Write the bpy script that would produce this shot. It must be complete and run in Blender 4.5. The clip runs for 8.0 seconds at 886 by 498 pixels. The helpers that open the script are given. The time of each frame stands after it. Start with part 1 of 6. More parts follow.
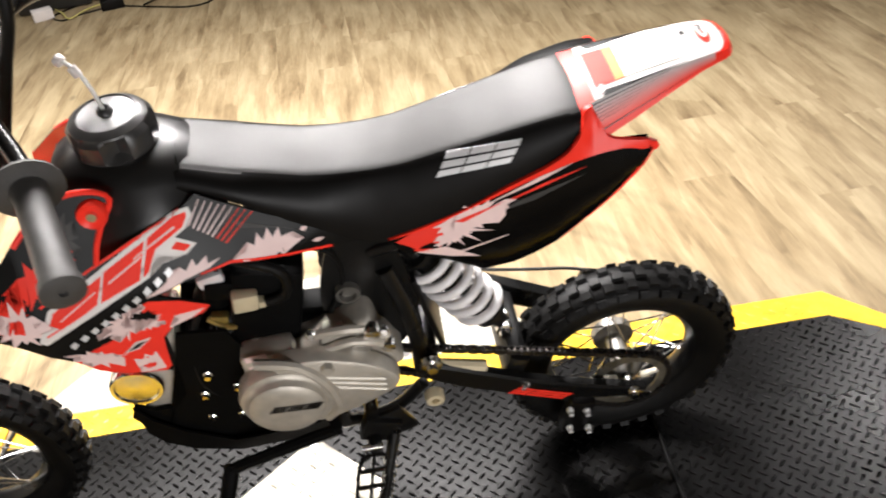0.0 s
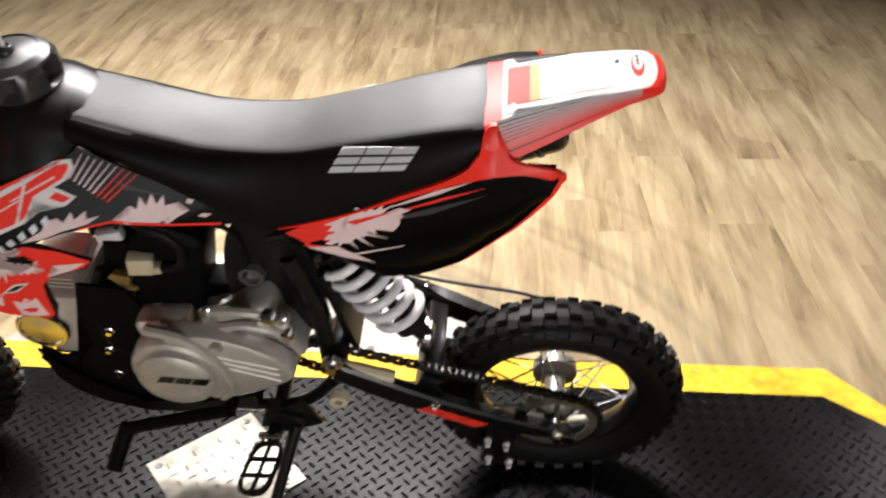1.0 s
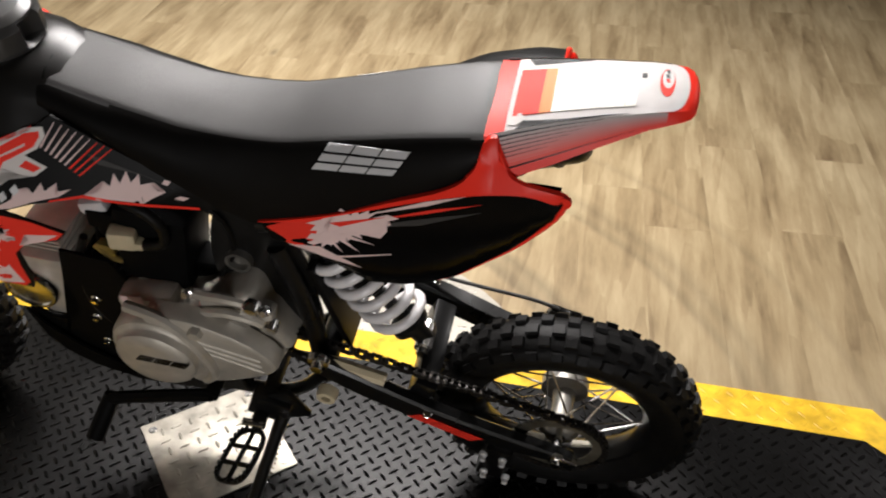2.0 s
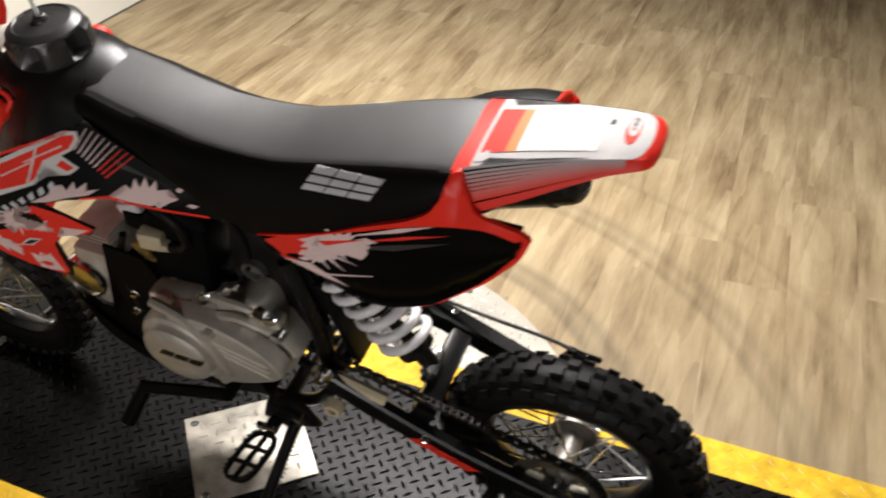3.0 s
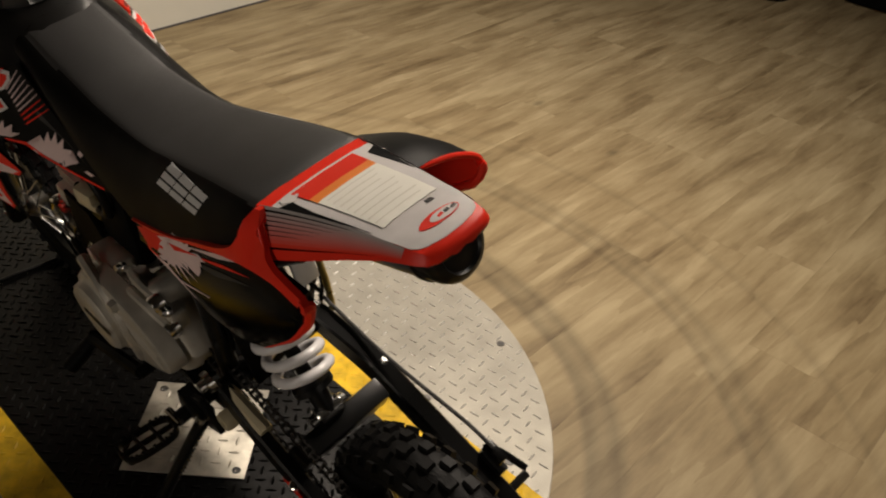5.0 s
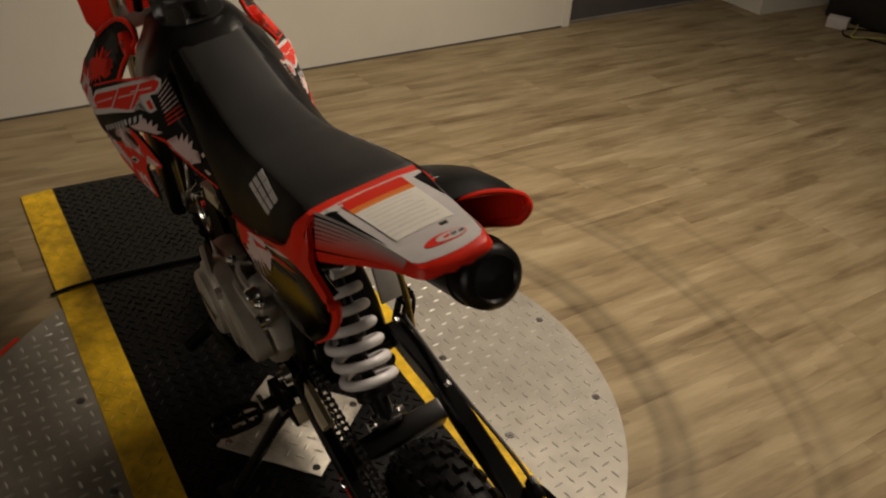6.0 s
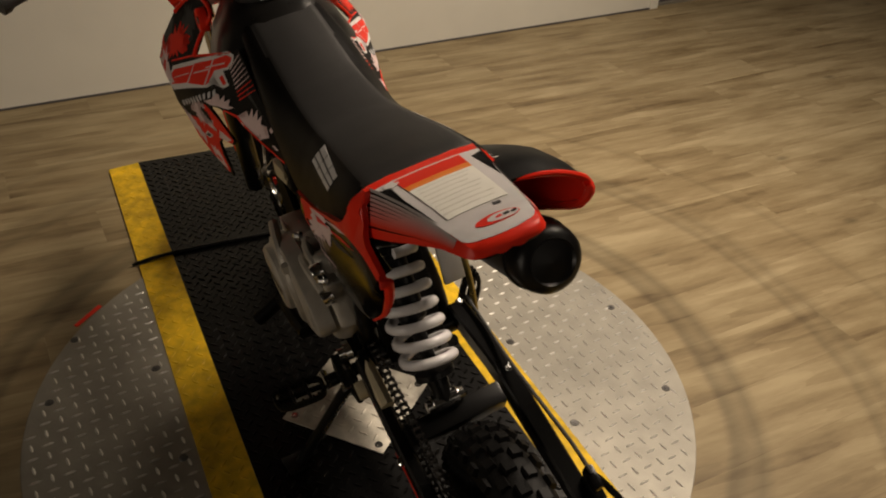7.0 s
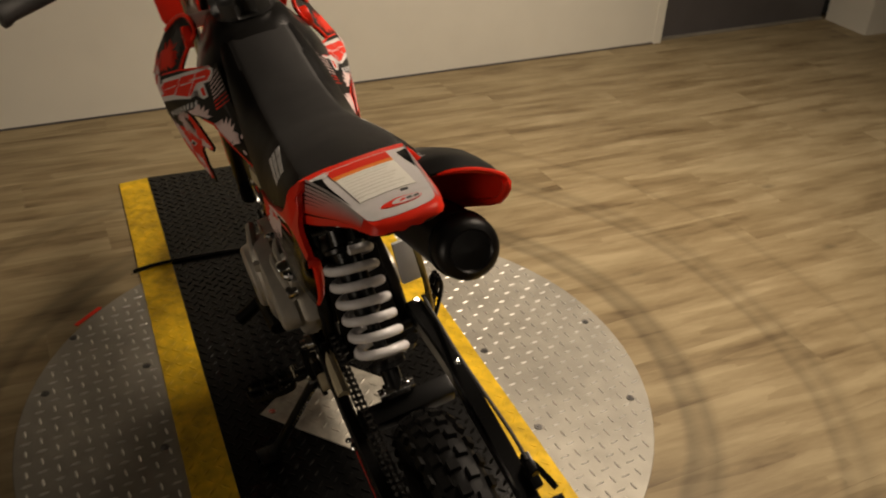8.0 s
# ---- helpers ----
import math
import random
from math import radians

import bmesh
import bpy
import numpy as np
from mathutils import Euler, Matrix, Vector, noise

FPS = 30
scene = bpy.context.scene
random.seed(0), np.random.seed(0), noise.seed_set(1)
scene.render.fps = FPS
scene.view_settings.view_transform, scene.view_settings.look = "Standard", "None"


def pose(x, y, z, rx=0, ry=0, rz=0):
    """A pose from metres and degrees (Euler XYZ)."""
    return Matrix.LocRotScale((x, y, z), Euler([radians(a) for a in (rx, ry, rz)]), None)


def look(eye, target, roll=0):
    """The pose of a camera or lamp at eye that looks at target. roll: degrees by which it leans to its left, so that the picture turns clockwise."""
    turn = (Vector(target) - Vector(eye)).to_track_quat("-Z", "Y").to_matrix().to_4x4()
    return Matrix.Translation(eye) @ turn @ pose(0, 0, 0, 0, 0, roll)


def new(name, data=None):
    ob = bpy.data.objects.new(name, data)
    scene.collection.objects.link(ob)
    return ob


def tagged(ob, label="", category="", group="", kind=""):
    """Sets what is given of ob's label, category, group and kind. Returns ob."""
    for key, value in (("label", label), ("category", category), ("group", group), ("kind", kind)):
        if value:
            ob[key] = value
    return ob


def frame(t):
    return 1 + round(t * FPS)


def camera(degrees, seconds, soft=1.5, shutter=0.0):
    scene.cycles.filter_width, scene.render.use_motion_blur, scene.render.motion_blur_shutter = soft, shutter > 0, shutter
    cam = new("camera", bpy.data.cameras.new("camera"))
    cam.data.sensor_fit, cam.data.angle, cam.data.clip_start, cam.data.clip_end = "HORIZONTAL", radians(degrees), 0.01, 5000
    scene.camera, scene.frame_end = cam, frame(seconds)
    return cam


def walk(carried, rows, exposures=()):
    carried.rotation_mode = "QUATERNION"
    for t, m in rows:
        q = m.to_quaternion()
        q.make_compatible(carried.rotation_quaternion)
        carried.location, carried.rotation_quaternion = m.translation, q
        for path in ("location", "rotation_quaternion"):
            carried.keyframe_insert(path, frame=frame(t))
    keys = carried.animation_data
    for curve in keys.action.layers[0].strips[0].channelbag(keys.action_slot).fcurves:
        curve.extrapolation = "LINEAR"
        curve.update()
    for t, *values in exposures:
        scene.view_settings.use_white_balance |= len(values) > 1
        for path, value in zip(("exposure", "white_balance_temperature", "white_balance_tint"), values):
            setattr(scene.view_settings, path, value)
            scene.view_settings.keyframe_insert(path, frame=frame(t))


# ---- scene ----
cam = camera(54.0, 8.0, soft=2.0, shutter=0.35)
PATH = [
    (0, (-0.376, -1.159, 1.476), (-0.261, 0.498, 0.363), -6.7),
    (0.3, (-0.263, -1.211, 1.473), (-0.194, 0.458, 0.371), -4.9),
    (0.5, (-0.196, -1.216, 1.487), (-0.198, 0.444, 0.372), -3.3),
    (0.7, (-0.131, -1.198, 1.462), (-0.242, 0.454, 0.34), -6.4),
    (1, (-0.047, -1.087, 1.437), (-0.192, 0.565, 0.319), -1.3),
    (1.2, (0.023, -1.003, 1.441), (-0.152, 0.615, 0.279), -0.2),
    (2.3, (0.068, -0.916, 1.444), (-0.363, 0.61, 0.226), -0.2),
    (2.5, (0.102, -0.913, 1.448), (-0.431, 0.592, 0.243), -1.2),
    (2.8, (0.187, -0.9, 1.459), (-0.409, 0.602, 0.28), -0.2),
    (3, (0.264, -0.882, 1.458), (-0.372, 0.617, 0.298), -0.5),
    (3.3, (0.433, -0.858, 1.466), (-0.226, 0.672, 0.358), 0.5),
    (3.5, (0.491, -0.845, 1.449), (-0.115, 0.687, 0.314), 2.1),
    (3.7, (0.539, -0.823, 1.452), (-0.146, 0.64, 0.273), 2.2),
    (4, (0.554, -0.755, 1.419), (-0.283, 0.629, 0.243), 2.0),
    (4.2, (0.566, -0.668, 1.417), (-0.361, 0.712, 0.304), 6.0),
    (5.3, (0.574, -0.462, 1.437), (-0.588, 0.688, 0.285), 4.1),
    (5.5, (0.597, -0.456, 1.441), (-0.658, 0.65, 0.344), 5.2),
    (5.8, (0.67, -0.425, 1.449), (-0.711, 0.525, 0.358), 3.0),
    (6, (0.742, -0.395, 1.462), (-0.658, 0.53, 0.372), 4.7),
    (6.3, (0.779, -0.375, 1.449), (-0.643, 0.464, 0.32), 5.8),
    (6.5, (0.776, -0.368, 1.451), (-0.66, 0.441, 0.318), 4.6),
    (6.8, (0.758, -0.361, 1.448), (-0.703, 0.403, 0.316), 3.2),
    (7, (0.749, -0.361, 1.452), (-0.721, 0.387, 0.321), 2.9),
    (7.3, (0.743, -0.352, 1.449), (-0.728, 0.396, 0.32), 2.2),
    (7.5, (0.758, -0.341, 1.449), (-0.716, 0.408, 0.323), 1.3),
    (7.7, (0.796, -0.319, 1.449), (-0.689, 0.437, 0.343), 1.0),
    (8, (0.923, -0.293, 1.471), (-0.617, 0.408, 0.405), 2.8),
]
EXPOSURES = [(0.0, 2.3, 5620, 8), (0.5, 2.15, 5600, 8), (1.0, 1.85, 5580, 8), (2.5, 1.15, 5680, 8), (3.0, 1.25, 5660, 8), (3.5, 1.2, 5680, 8), (4.0, 0.75, 6000, 8), (5.5, -0.25, 6750, 9), (6.0, -0.45, 6900, 10), (6.5, -0.4, 6950, 10), (7.0, -0.2, 7050, 10), (8.0, -0.15, 7200, 10)]
walk(cam, [(t, look(eye, target, roll)) for t, eye, target, roll in PATH], EXPOSURES)

# ---- light ----
world = bpy.data.worlds.new("room_ambient")
scene.world = world
world.use_nodes = True
world.node_tree.nodes["Background"].inputs[0].default_value = (1.0, 0.9, 0.75, 1)
world.node_tree.nodes["Background"].inputs[1].default_value = 0.004


def area_lamp(name, eye, target, size_x, size_y, watts, colour):
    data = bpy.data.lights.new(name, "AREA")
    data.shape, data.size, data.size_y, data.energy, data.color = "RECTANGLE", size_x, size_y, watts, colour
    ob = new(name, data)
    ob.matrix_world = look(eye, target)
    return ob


lamp = area_lamp("lamp_main", (-0.85, 1.5, 2.66), (-0.9, 1.0, 0), 1.9, 0.45, 46, (1.0, 0.86, 0.73))
lamp.data.spread = radians(122)
lamp = area_lamp("lamp_rear", (2.6, 2.4, 2.66), (1.6, 1.2, 0), 0.3, 0.3, 4.0, (1.0, 0.86, 0.73))
lamp.data.spread = radians(85)
lamp = area_lamp("lamp_row", (-0.9, 2.4, 2.66), (-1.5, 2.0, 0), 2.6, 0.5, 13, (1.0, 0.86, 0.73))
lamp.data.spread = radians(170)
# Unseen fill lamps, added to brighten the bike's rear and left side.
area_lamp("fill_side", (3.9, 0.2, 1.5), (-0.2, 0.3, 0.6), 2.0, 1.0, 4, (1.0, 0.88, 0.76))
lamp = area_lamp("fill_front", (0.5, -3.9, 0.7), (-0.2, 0.2, 0.7), 2.2, 0.8, 5, (1.0, 0.88, 0.76))
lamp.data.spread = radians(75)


# ---- materials ----
def nodes_of(name):
    m = bpy.data.materials.new(name)
    m.use_nodes = True
    nt = m.node_tree
    return m, nt, nt.nodes["Principled BSDF"]


def add(nt, kind, **values):
    n = nt.nodes.new(kind)
    for k, v in values.items():
        if k in n.inputs:
            n.inputs[k].default_value = v
    return n


def plain(name, colour, rough=0.5, metal=0.0, var=0.25, scale=30.0, bump=0.0, bump_scale=200.0, coat=0.0, spec=0.5):
    """Colour with two scales of variation, roughness mottling and a fine bump."""
    m, nt, b = nodes_of(name)
    tc = add(nt, "ShaderNodeTexCoord")
    big = add(nt, "ShaderNodeTexNoise", Scale=scale * 0.15, Detail=4.0)
    fine = add(nt, "ShaderNodeTexNoise", Scale=scale, Detail=6.0)
    mix = add(nt, "ShaderNodeMath")
    mix.operation = "ADD"
    ramp = add(nt, "ShaderNodeMapRange")
    ramp.inputs["From Min"].default_value, ramp.inputs["From Max"].default_value = 0.6, 1.4
    ramp.inputs["To Min"].default_value, ramp.inputs["To Max"].default_value = 1 - var, 1 + var
    mul = add(nt, "ShaderNodeVectorMath")
    mul.operation = "SCALE"
    mul.inputs[0].default_value = colour
    nt.links.new(tc.outputs["Object"], big.inputs["Vector"])
    nt.links.new(tc.outputs["Object"], fine.inputs["Vector"])
    nt.links.new(big.outputs["Fac"], mix.inputs[0])
    nt.links.new(fine.outputs["Fac"], mix.inputs[1])
    nt.links.new(mix.outputs[0], ramp.inputs["Value"])
    nt.links.new(ramp.outputs[0], mul.inputs["Scale"])
    nt.links.new(mul.outputs[0], b.inputs["Base Color"])
    rr = add(nt, "ShaderNodeMapRange")
    rr.inputs["From Min"].default_value, rr.inputs["From Max"].default_value = 0.3, 0.7
    rr.inputs["To Min"].default_value, rr.inputs["To Max"].default_value = rough * 0.8, min(1, rough * 1.2)
    nt.links.new(big.outputs["Fac"], rr.inputs["Value"])
    nt.links.new(rr.outputs[0], b.inputs["Roughness"])
    b.inputs["Metallic"].default_value = metal
    b.inputs["Coat Weight"].default_value = coat
    b.inputs["Coat Roughness"].default_value = 0.08
    b.inputs["Specular IOR Level"].default_value = spec
    if bump:
        bn = add(nt, "ShaderNodeTexNoise", Scale=bump_scale, Detail=3.0)
        bu = add(nt, "ShaderNodeBump", Strength=bump, Distance=0.002)
        nt.links.new(tc.outputs["Object"], bn.inputs["Vector"])
        nt.links.new(bn.outputs["Fac"], bu.inputs["Height"])
        nt.links.new(bu.outputs[0], b.inputs["Normal"])
    return m


DISC_X, DISC_Y, DISC_R = -0.676, 0.185, 0.764


def wood_floor():
    """Pale grey-brown vinyl planks; each plank takes its own tone, with long streaks, knots and ring-shaped scuffs round the turntable."""
    m, nt, b = nodes_of("wood_planks")
    tc = add(nt, "ShaderNodeTexCoord")
    info = add(nt, "ShaderNodeObjectInfo")
    isl = add(nt, "ShaderNodeNewGeometry")
    off = add(nt, "ShaderNodeVectorMath")
    off.operation = "ADD"
    sep = add(nt, "ShaderNodeCombineXYZ")
    rnd = add(nt, "ShaderNodeMath")
    rnd.operation = "ADD"
    nt.links.new(info.outputs["Random"], rnd.inputs[0])
    nt.links.new(isl.outputs["Random Per Island"], rnd.inputs[1])
    mul = add(nt, "ShaderNodeMath")
    mul.operation = "MULTIPLY"
    mul.inputs[1].default_value = 37.0
    nt.links.new(rnd.outputs[0], mul.inputs[0])
    nt.links.new(mul.outputs[0], sep.inputs[0])
    nt.links.new(mul.outputs[0], sep.inputs[2])
    nt.links.new(isl.outputs["Position"], off.inputs[0])
    nt.links.new(sep.outputs[0], off.inputs[1])
    mp = add(nt, "ShaderNodeMapping")
    mp.inputs["Scale"].default_value = (13, 2.4, 1)
    nt.links.new(off.outputs[0], mp.inputs[0])
    streak = add(nt, "ShaderNodeTexNoise", Scale=1.0, Detail=6.0, Roughness=0.6, Distortion=0.2)
    nt.links.new(mp.outputs[0], streak.inputs["Vector"])
    mp2 = add(nt, "ShaderNodeMapping")
    mp2.inputs["Scale"].default_value = (62, 4.5, 1)
    nt.links.new(off.outputs[0], mp2.inputs[0])
    grain = add(nt, "ShaderNodeTexNoise", Scale=1.0, Detail=4.0, Roughness=0.7)
    nt.links.new(mp2.outputs[0], grain.inputs["Vector"])
    ramp = add(nt, "ShaderNodeValToRGB")
    e = ramp.color_ramp.elements
    e[0].position, e[0].color = 0.24, (0.130, 0.090, 0.045, 1)
    e[1].position, e[1].color = 0.76, (0.37, 0.302, 0.180, 1)
    mid = ramp.color_ramp.elements.new(0.47)
    mid.color = (0.25, 0.192, 0.105, 1)
    tone = add(nt, "ShaderNodeMapRange")
    tone.inputs["To Min"].default_value, tone.inputs["To Max"].default_value = -0.03, 0.03
    tone.inputs["From Max"].default_value = 2.0
    nt.links.new(rnd.outputs[0], tone.inputs["Value"])
    s1 = add(nt, "ShaderNodeMath")
    s1.operation = "ADD"
    nt.links.new(streak.outputs["Fac"], s1.inputs[0])
    mp3 = add(nt, "ShaderNodeMapping")
    mp3.inputs["Scale"].default_value = (26, 3.2, 1)
    nt.links.new(off.outputs[0], mp3.inputs[0])
    strip = add(nt, "ShaderNodeTexVoronoi", Scale=1.0, Randomness=0.85)
    strip.voronoi_dimensions = "2D"
    strip.feature = "SMOOTH_F1"
    strip.distance = "CHEBYCHEV"
    strip.inputs["Smoothness"].default_value = 0.03
    wob = add(nt, "ShaderNodeMixRGB")
    wob.blend_type = "ADD"
    wob.inputs[0].default_value = 0.45
    nt.links.new(mp3.outputs[0], wob.inputs[1])
    nt.links.new(streak.outputs["Color"], wob.inputs[2])
    nt.links.new(wob.outputs[0], strip.inputs["Vector"])
    pale = add(nt, "ShaderNodeMapRange")
    pale.inputs["To Min"].default_value, pale.inputs["To Max"].default_value = -0.105, 0.105
    nt.links.new(strip.outputs["Color"], pale.inputs["Value"])
    both = add(nt, "ShaderNodeMath")
    both.operation = "ADD"
    nt.links.new(tone.outputs[0], both.inputs[0])
    nt.links.new(pale.outputs[0], both.inputs[1])
    nt.links.new(both.outputs[0], s1.inputs[1])
    s2 = add(nt, "ShaderNodeMath")
    s2.operation = "MULTIPLY_ADD"
    s2.inputs[1].default_value = 0.26
    nt.links.new(grain.outputs["Fac"], s2.inputs[0])
    nt.links.new(s1.outputs[0], s2.inputs[2])
    s3 = add(nt, "ShaderNodeMath")
    s3.operation = "SUBTRACT"
    s3.inputs[1].default_value = 0.13
    nt.links.new(s2.outputs[0], s3.inputs[0])
    nt.links.new(s3.outputs[0], ramp.inputs[0])
    # knots
    mp3 = add(nt, "ShaderNodeMapping")
    mp3.inputs["Scale"].default_value = (4.2, 2.2, 1)
    nt.links.new(off.outputs[0], mp3.inputs[0])
    vor = add(nt, "ShaderNodeTexVoronoi", Scale=1.0)
    nt.links.new(mp3.outputs[0], vor.inputs["Vector"])
    kn = add(nt, "ShaderNodeMapRange")
    kn.inputs["From Min"].default_value, kn.inputs["From Max"].default_value = 0.02, 0.09
    kn.inputs["To Min"].default_value, kn.inputs["To Max"].default_value = 0.62, 1.0
    nt.links.new(vor.outputs["Distance"], kn.inputs["Value"])
    # ring scuffs
    ctr = add(nt, "ShaderNodeVectorMath")
    ctr.operation = "SUBTRACT"
    ctr.inputs[1].default_value = (DISC_X, DISC_Y, 0)
    nt.links.new(isl.outputs["Position"], ctr.inputs[0])
    ln = add(nt, "ShaderNodeVectorMath")
    ln.operation = "LENGTH"
    nt.links.new(ctr.outputs[0], ln.inputs[0])
    wob = add(nt, "ShaderNodeTexNoise", Scale=2.5, Detail=3.0)
    nt.links.new(isl.outputs["Position"], wob.inputs["Vector"])
    wsum = add(nt, "ShaderNodeMath")
    wsum.operation = "MULTIPLY_ADD"
    wsum.inputs[1].default_value = 0.05
    nt.links.new(wob.outputs["Fac"], wsum.inputs[0])
    nt.links.new(ln.outputs["Value"], wsum.inputs[2])
    ring = add(nt, "ShaderNodeValToRGB")
    nt.links.new(wsum.outputs[0], ring.inputs[0])
    r = ring.color_ramp.elements
    r[0].position, r[0].color = 0.0, (1, 1, 1, 1)
    r[1].position, r[1].color = 0.99, (1, 1, 1, 1)
    for p, c in ((0.40, 1), (0.425, 1), (0.435, 0.62), (0.452, 0.8), (0.465, 0.66), (0.48, 1), (0.60, 1), (0.61, 0.75), (0.625, 0.92), (0.64, 0.78), (0.66, 1), (0.74, 1), (0.75, 0.86), (0.765, 1)):
        el = ring.color_ramp.elements.new(p)
        el.color = (c, c * 0.98, c * 0.95, 1)
    half = add(nt, "ShaderNodeMath")
    half.operation = "MULTIPLY"
    half.inputs[1].default_value = 0.5
    nt.links.new(wsum.outputs[0], half.inputs[0])
    nt.links.new(half.outputs[0], ring.inputs[0])
    m1 = add(nt, "ShaderNodeMix")
    m1.data_type, m1.blend_type = "RGBA", "MULTIPLY"
    m1.inputs[0].default_value = 1.0
    nt.links.new(ramp.outputs[0], m1.inputs[6])
    nt.links.new(ring.outputs[0], m1.inputs[7])
    m2 = add(nt, "ShaderNodeVectorMath")
    m2.operation = "SCALE"
    nt.links.new(m1.outputs[2], m2.inputs[0])
    nt.links.new(kn.outputs[0], m2.inputs["Scale"])
    nt.links.new(m2.outputs[0], b.inputs["Base Color"])
    rg = add(nt, "ShaderNodeMapRange")
    rg.inputs["To Min"].default_value, rg.inputs["To Max"].default_value = 0.45, 0.65
    b.inputs["Specular IOR Level"].default_value = 0.35
    nt.links.new(streak.outputs["Fac"], rg.inputs["Value"])
    nt.links.new(rg.outputs[0], b.inputs["Roughness"])
    bu = add(nt, "ShaderNodeBump", Strength=0.25, Distance=0.002)
    nt.links.new(grain.outputs["Fac"], bu.inputs["Height"])
    nt.links.new(bu.outputs[0], b.inputs["Normal"])
    return m


M_WOOD = wood_floor()
M_RUBBER = plain("black_rubber_mat", (0.0014, 0.0013, 0.0012), 0.30, 0, 0.3, 25, 0.2, 300, spec=0.2)
M_TREAD = plain("worn_rubber_tread", (0.0018, 0.0017, 0.0016), 0.30, 0, 0.4, 30, 0.2, 300, spec=0.07)
M_YELLOW = plain("yellow_rubber", (0.68, 0.43, 0.02), 0.45, 0, 0.55, 30, 0.2, 250, spec=0.25)
M_ALU = plain("aluminium_plate", (0.34, 0.32, 0.272), 0.50, 0.45, 0.25, 14, 0.25, 180)
M_STAINED = plain("stained_aluminium", (0.40, 0.375, 0.32), 0.48, 0.7, 0.75, 22, 0.3, 180)
M_BOLT = plain("dull_grey_bolt", (0.13, 0.125, 0.12), 0.4, 0.8, 0.2, 60)
M_ALUTREAD = plain("polished_aluminium_tread", (0.72, 0.70, 0.65), 0.38, 0.7, 0.2, 30)
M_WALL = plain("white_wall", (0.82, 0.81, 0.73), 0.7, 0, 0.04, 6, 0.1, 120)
# Dark paint for the room's shell, chosen to keep bounced light low.
M_DARKWALL = plain("low_bounce_wall", (0.07, 0.065, 0.06), 0.8, 0, 0.1, 6)
M_DARKDOOR = plain("dark_grey_door", (0.10, 0.095, 0.10), 0.5, 0, 0.15, 8)
M_SEATSIDE = plain("smooth_black_vinyl", (0.004, 0.0036, 0.0033), 0.45, 0, 0.2, 40, 0.08, 500, spec=0.11)
M_SEAT = plain("black_vinyl", (0.0045, 0.0037, 0.003), 0.60, 0, 0.25, 30, 0.35, 600, spec=0.72)
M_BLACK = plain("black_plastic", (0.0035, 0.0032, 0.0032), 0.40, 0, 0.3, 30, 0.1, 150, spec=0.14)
M_GLOSS = plain("gloss_black_plastic", (0.0025, 0.0025, 0.0025), 0.14, 0, 0.3, 30, spec=0.10)
M_SHROUD = plain("satin_black_plastic", (0.004, 0.004, 0.004), 0.42, 0, 0.3, 30, spec=0.13)
M_FRAME = plain("black_painted_steel", (0.0045, 0.0045, 0.0045), 0.30, 0, 0.3, 25, 0.1, 150, coat=0.08, spec=0.24)
M_CRADLE = plain("matt_black_steel", (0.0025, 0.0025, 0.0025), 0.55, 0, 0.3, 25, 0.15, 120, spec=0.05)
M_RED = plain("red_plastic", (0.86, 0.034, 0.016), 0.34, 0, 0.1, 20, spec=0.18)
M_WHITE = plain("white_decal", (0.70, 0.66, 0.64), 0.5, 0, 0.06, 30, spec=0.3)
M_PINK = plain("pale_pink_decal", (0.76, 0.58, 0.56), 0.5, 0, 0.08, 30, spec=0.3)
M_REDDECAL = plain("red_decal", (0.80, 0.038, 0.020), 0.5, 0, 0.08, 20, spec=0.15)
M_TAILGREY = plain("silver_grey_decal", (0.64, 0.61, 0.60), 0.5, 0, 0.1, 40, spec=0.3)
M_FADE = []
for step_k in range(10):
    mix_k = step_k / 9
    M_FADE.append(plain("fading_decal", (0.48 + 0.34 * mix_k ** 1.2, 0.44 - 0.39 * mix_k, 0.43 - 0.405 * mix_k), 0.42, 0, 0.08, 30, spec=0.3))
M_TANK = plain("satin_tank_plastic", (0.008, 0.0075, 0.007), 0.36, 0, 0.2, 40, 0.08, 300, spec=0.4)
M_PIPE = plain("satin_black_muffler", (0.006, 0.0056, 0.0055), 0.36, 0, 0.3, 30, 0.1, 150, spec=0.32)
M_CAP = plain("grey_satin_plastic", (0.035, 0.034, 0.033), 0.36, 0, 0.2, 40, 0.1, 300)
M_GREY = plain("grey_decal", (0.045, 0.043, 0.041), 0.5, 0, 0.2, 60, spec=0.2)
M_PRINT = plain("faint_print", (0.74, 0.71, 0.62), 0.5, 0, 0.1, 40)
M_ORANGE = plain("orange_decal", (0.85, 0.24, 0.03), 0.6, 0, 0.05, 20)
M_PAPER = plain("label_paper", (0.90, 0.88, 0.80), 0.5, 0, 0.04, 40)
M_SILVER = plain("silver_print", (0.62, 0.62, 0.63), 0.35, 0.1, 0.1, 40)
M_CAST = plain("cast_aluminium", (0.46, 0.43, 0.375), 0.46, 0.45, 0.2, 40, 0.25, 350)
M_CHROME = plain("bright_steel", (0.72, 0.71, 0.69), 0.16, 1.0, 0.1, 30)
M_SPRING = plain("white_painted_spring", (0.78, 0.76, 0.77), 0.3, 0, 0.06, 30, coat=0.3)
M_TYRE = plain("tyre_rubber", (0.0042, 0.004, 0.0038), 0.48, 0, 0.4, 40, 0.5, 260, spec=0.16)
M_CHAIN = plain("oily_chain_steel", (0.05, 0.046, 0.042), 0.3, 0.8, 0.5, 120)
M_WORN = plain("worn_dark_steel", (0.16, 0.15, 0.12), 0.4, 0.7, 0.5, 60)
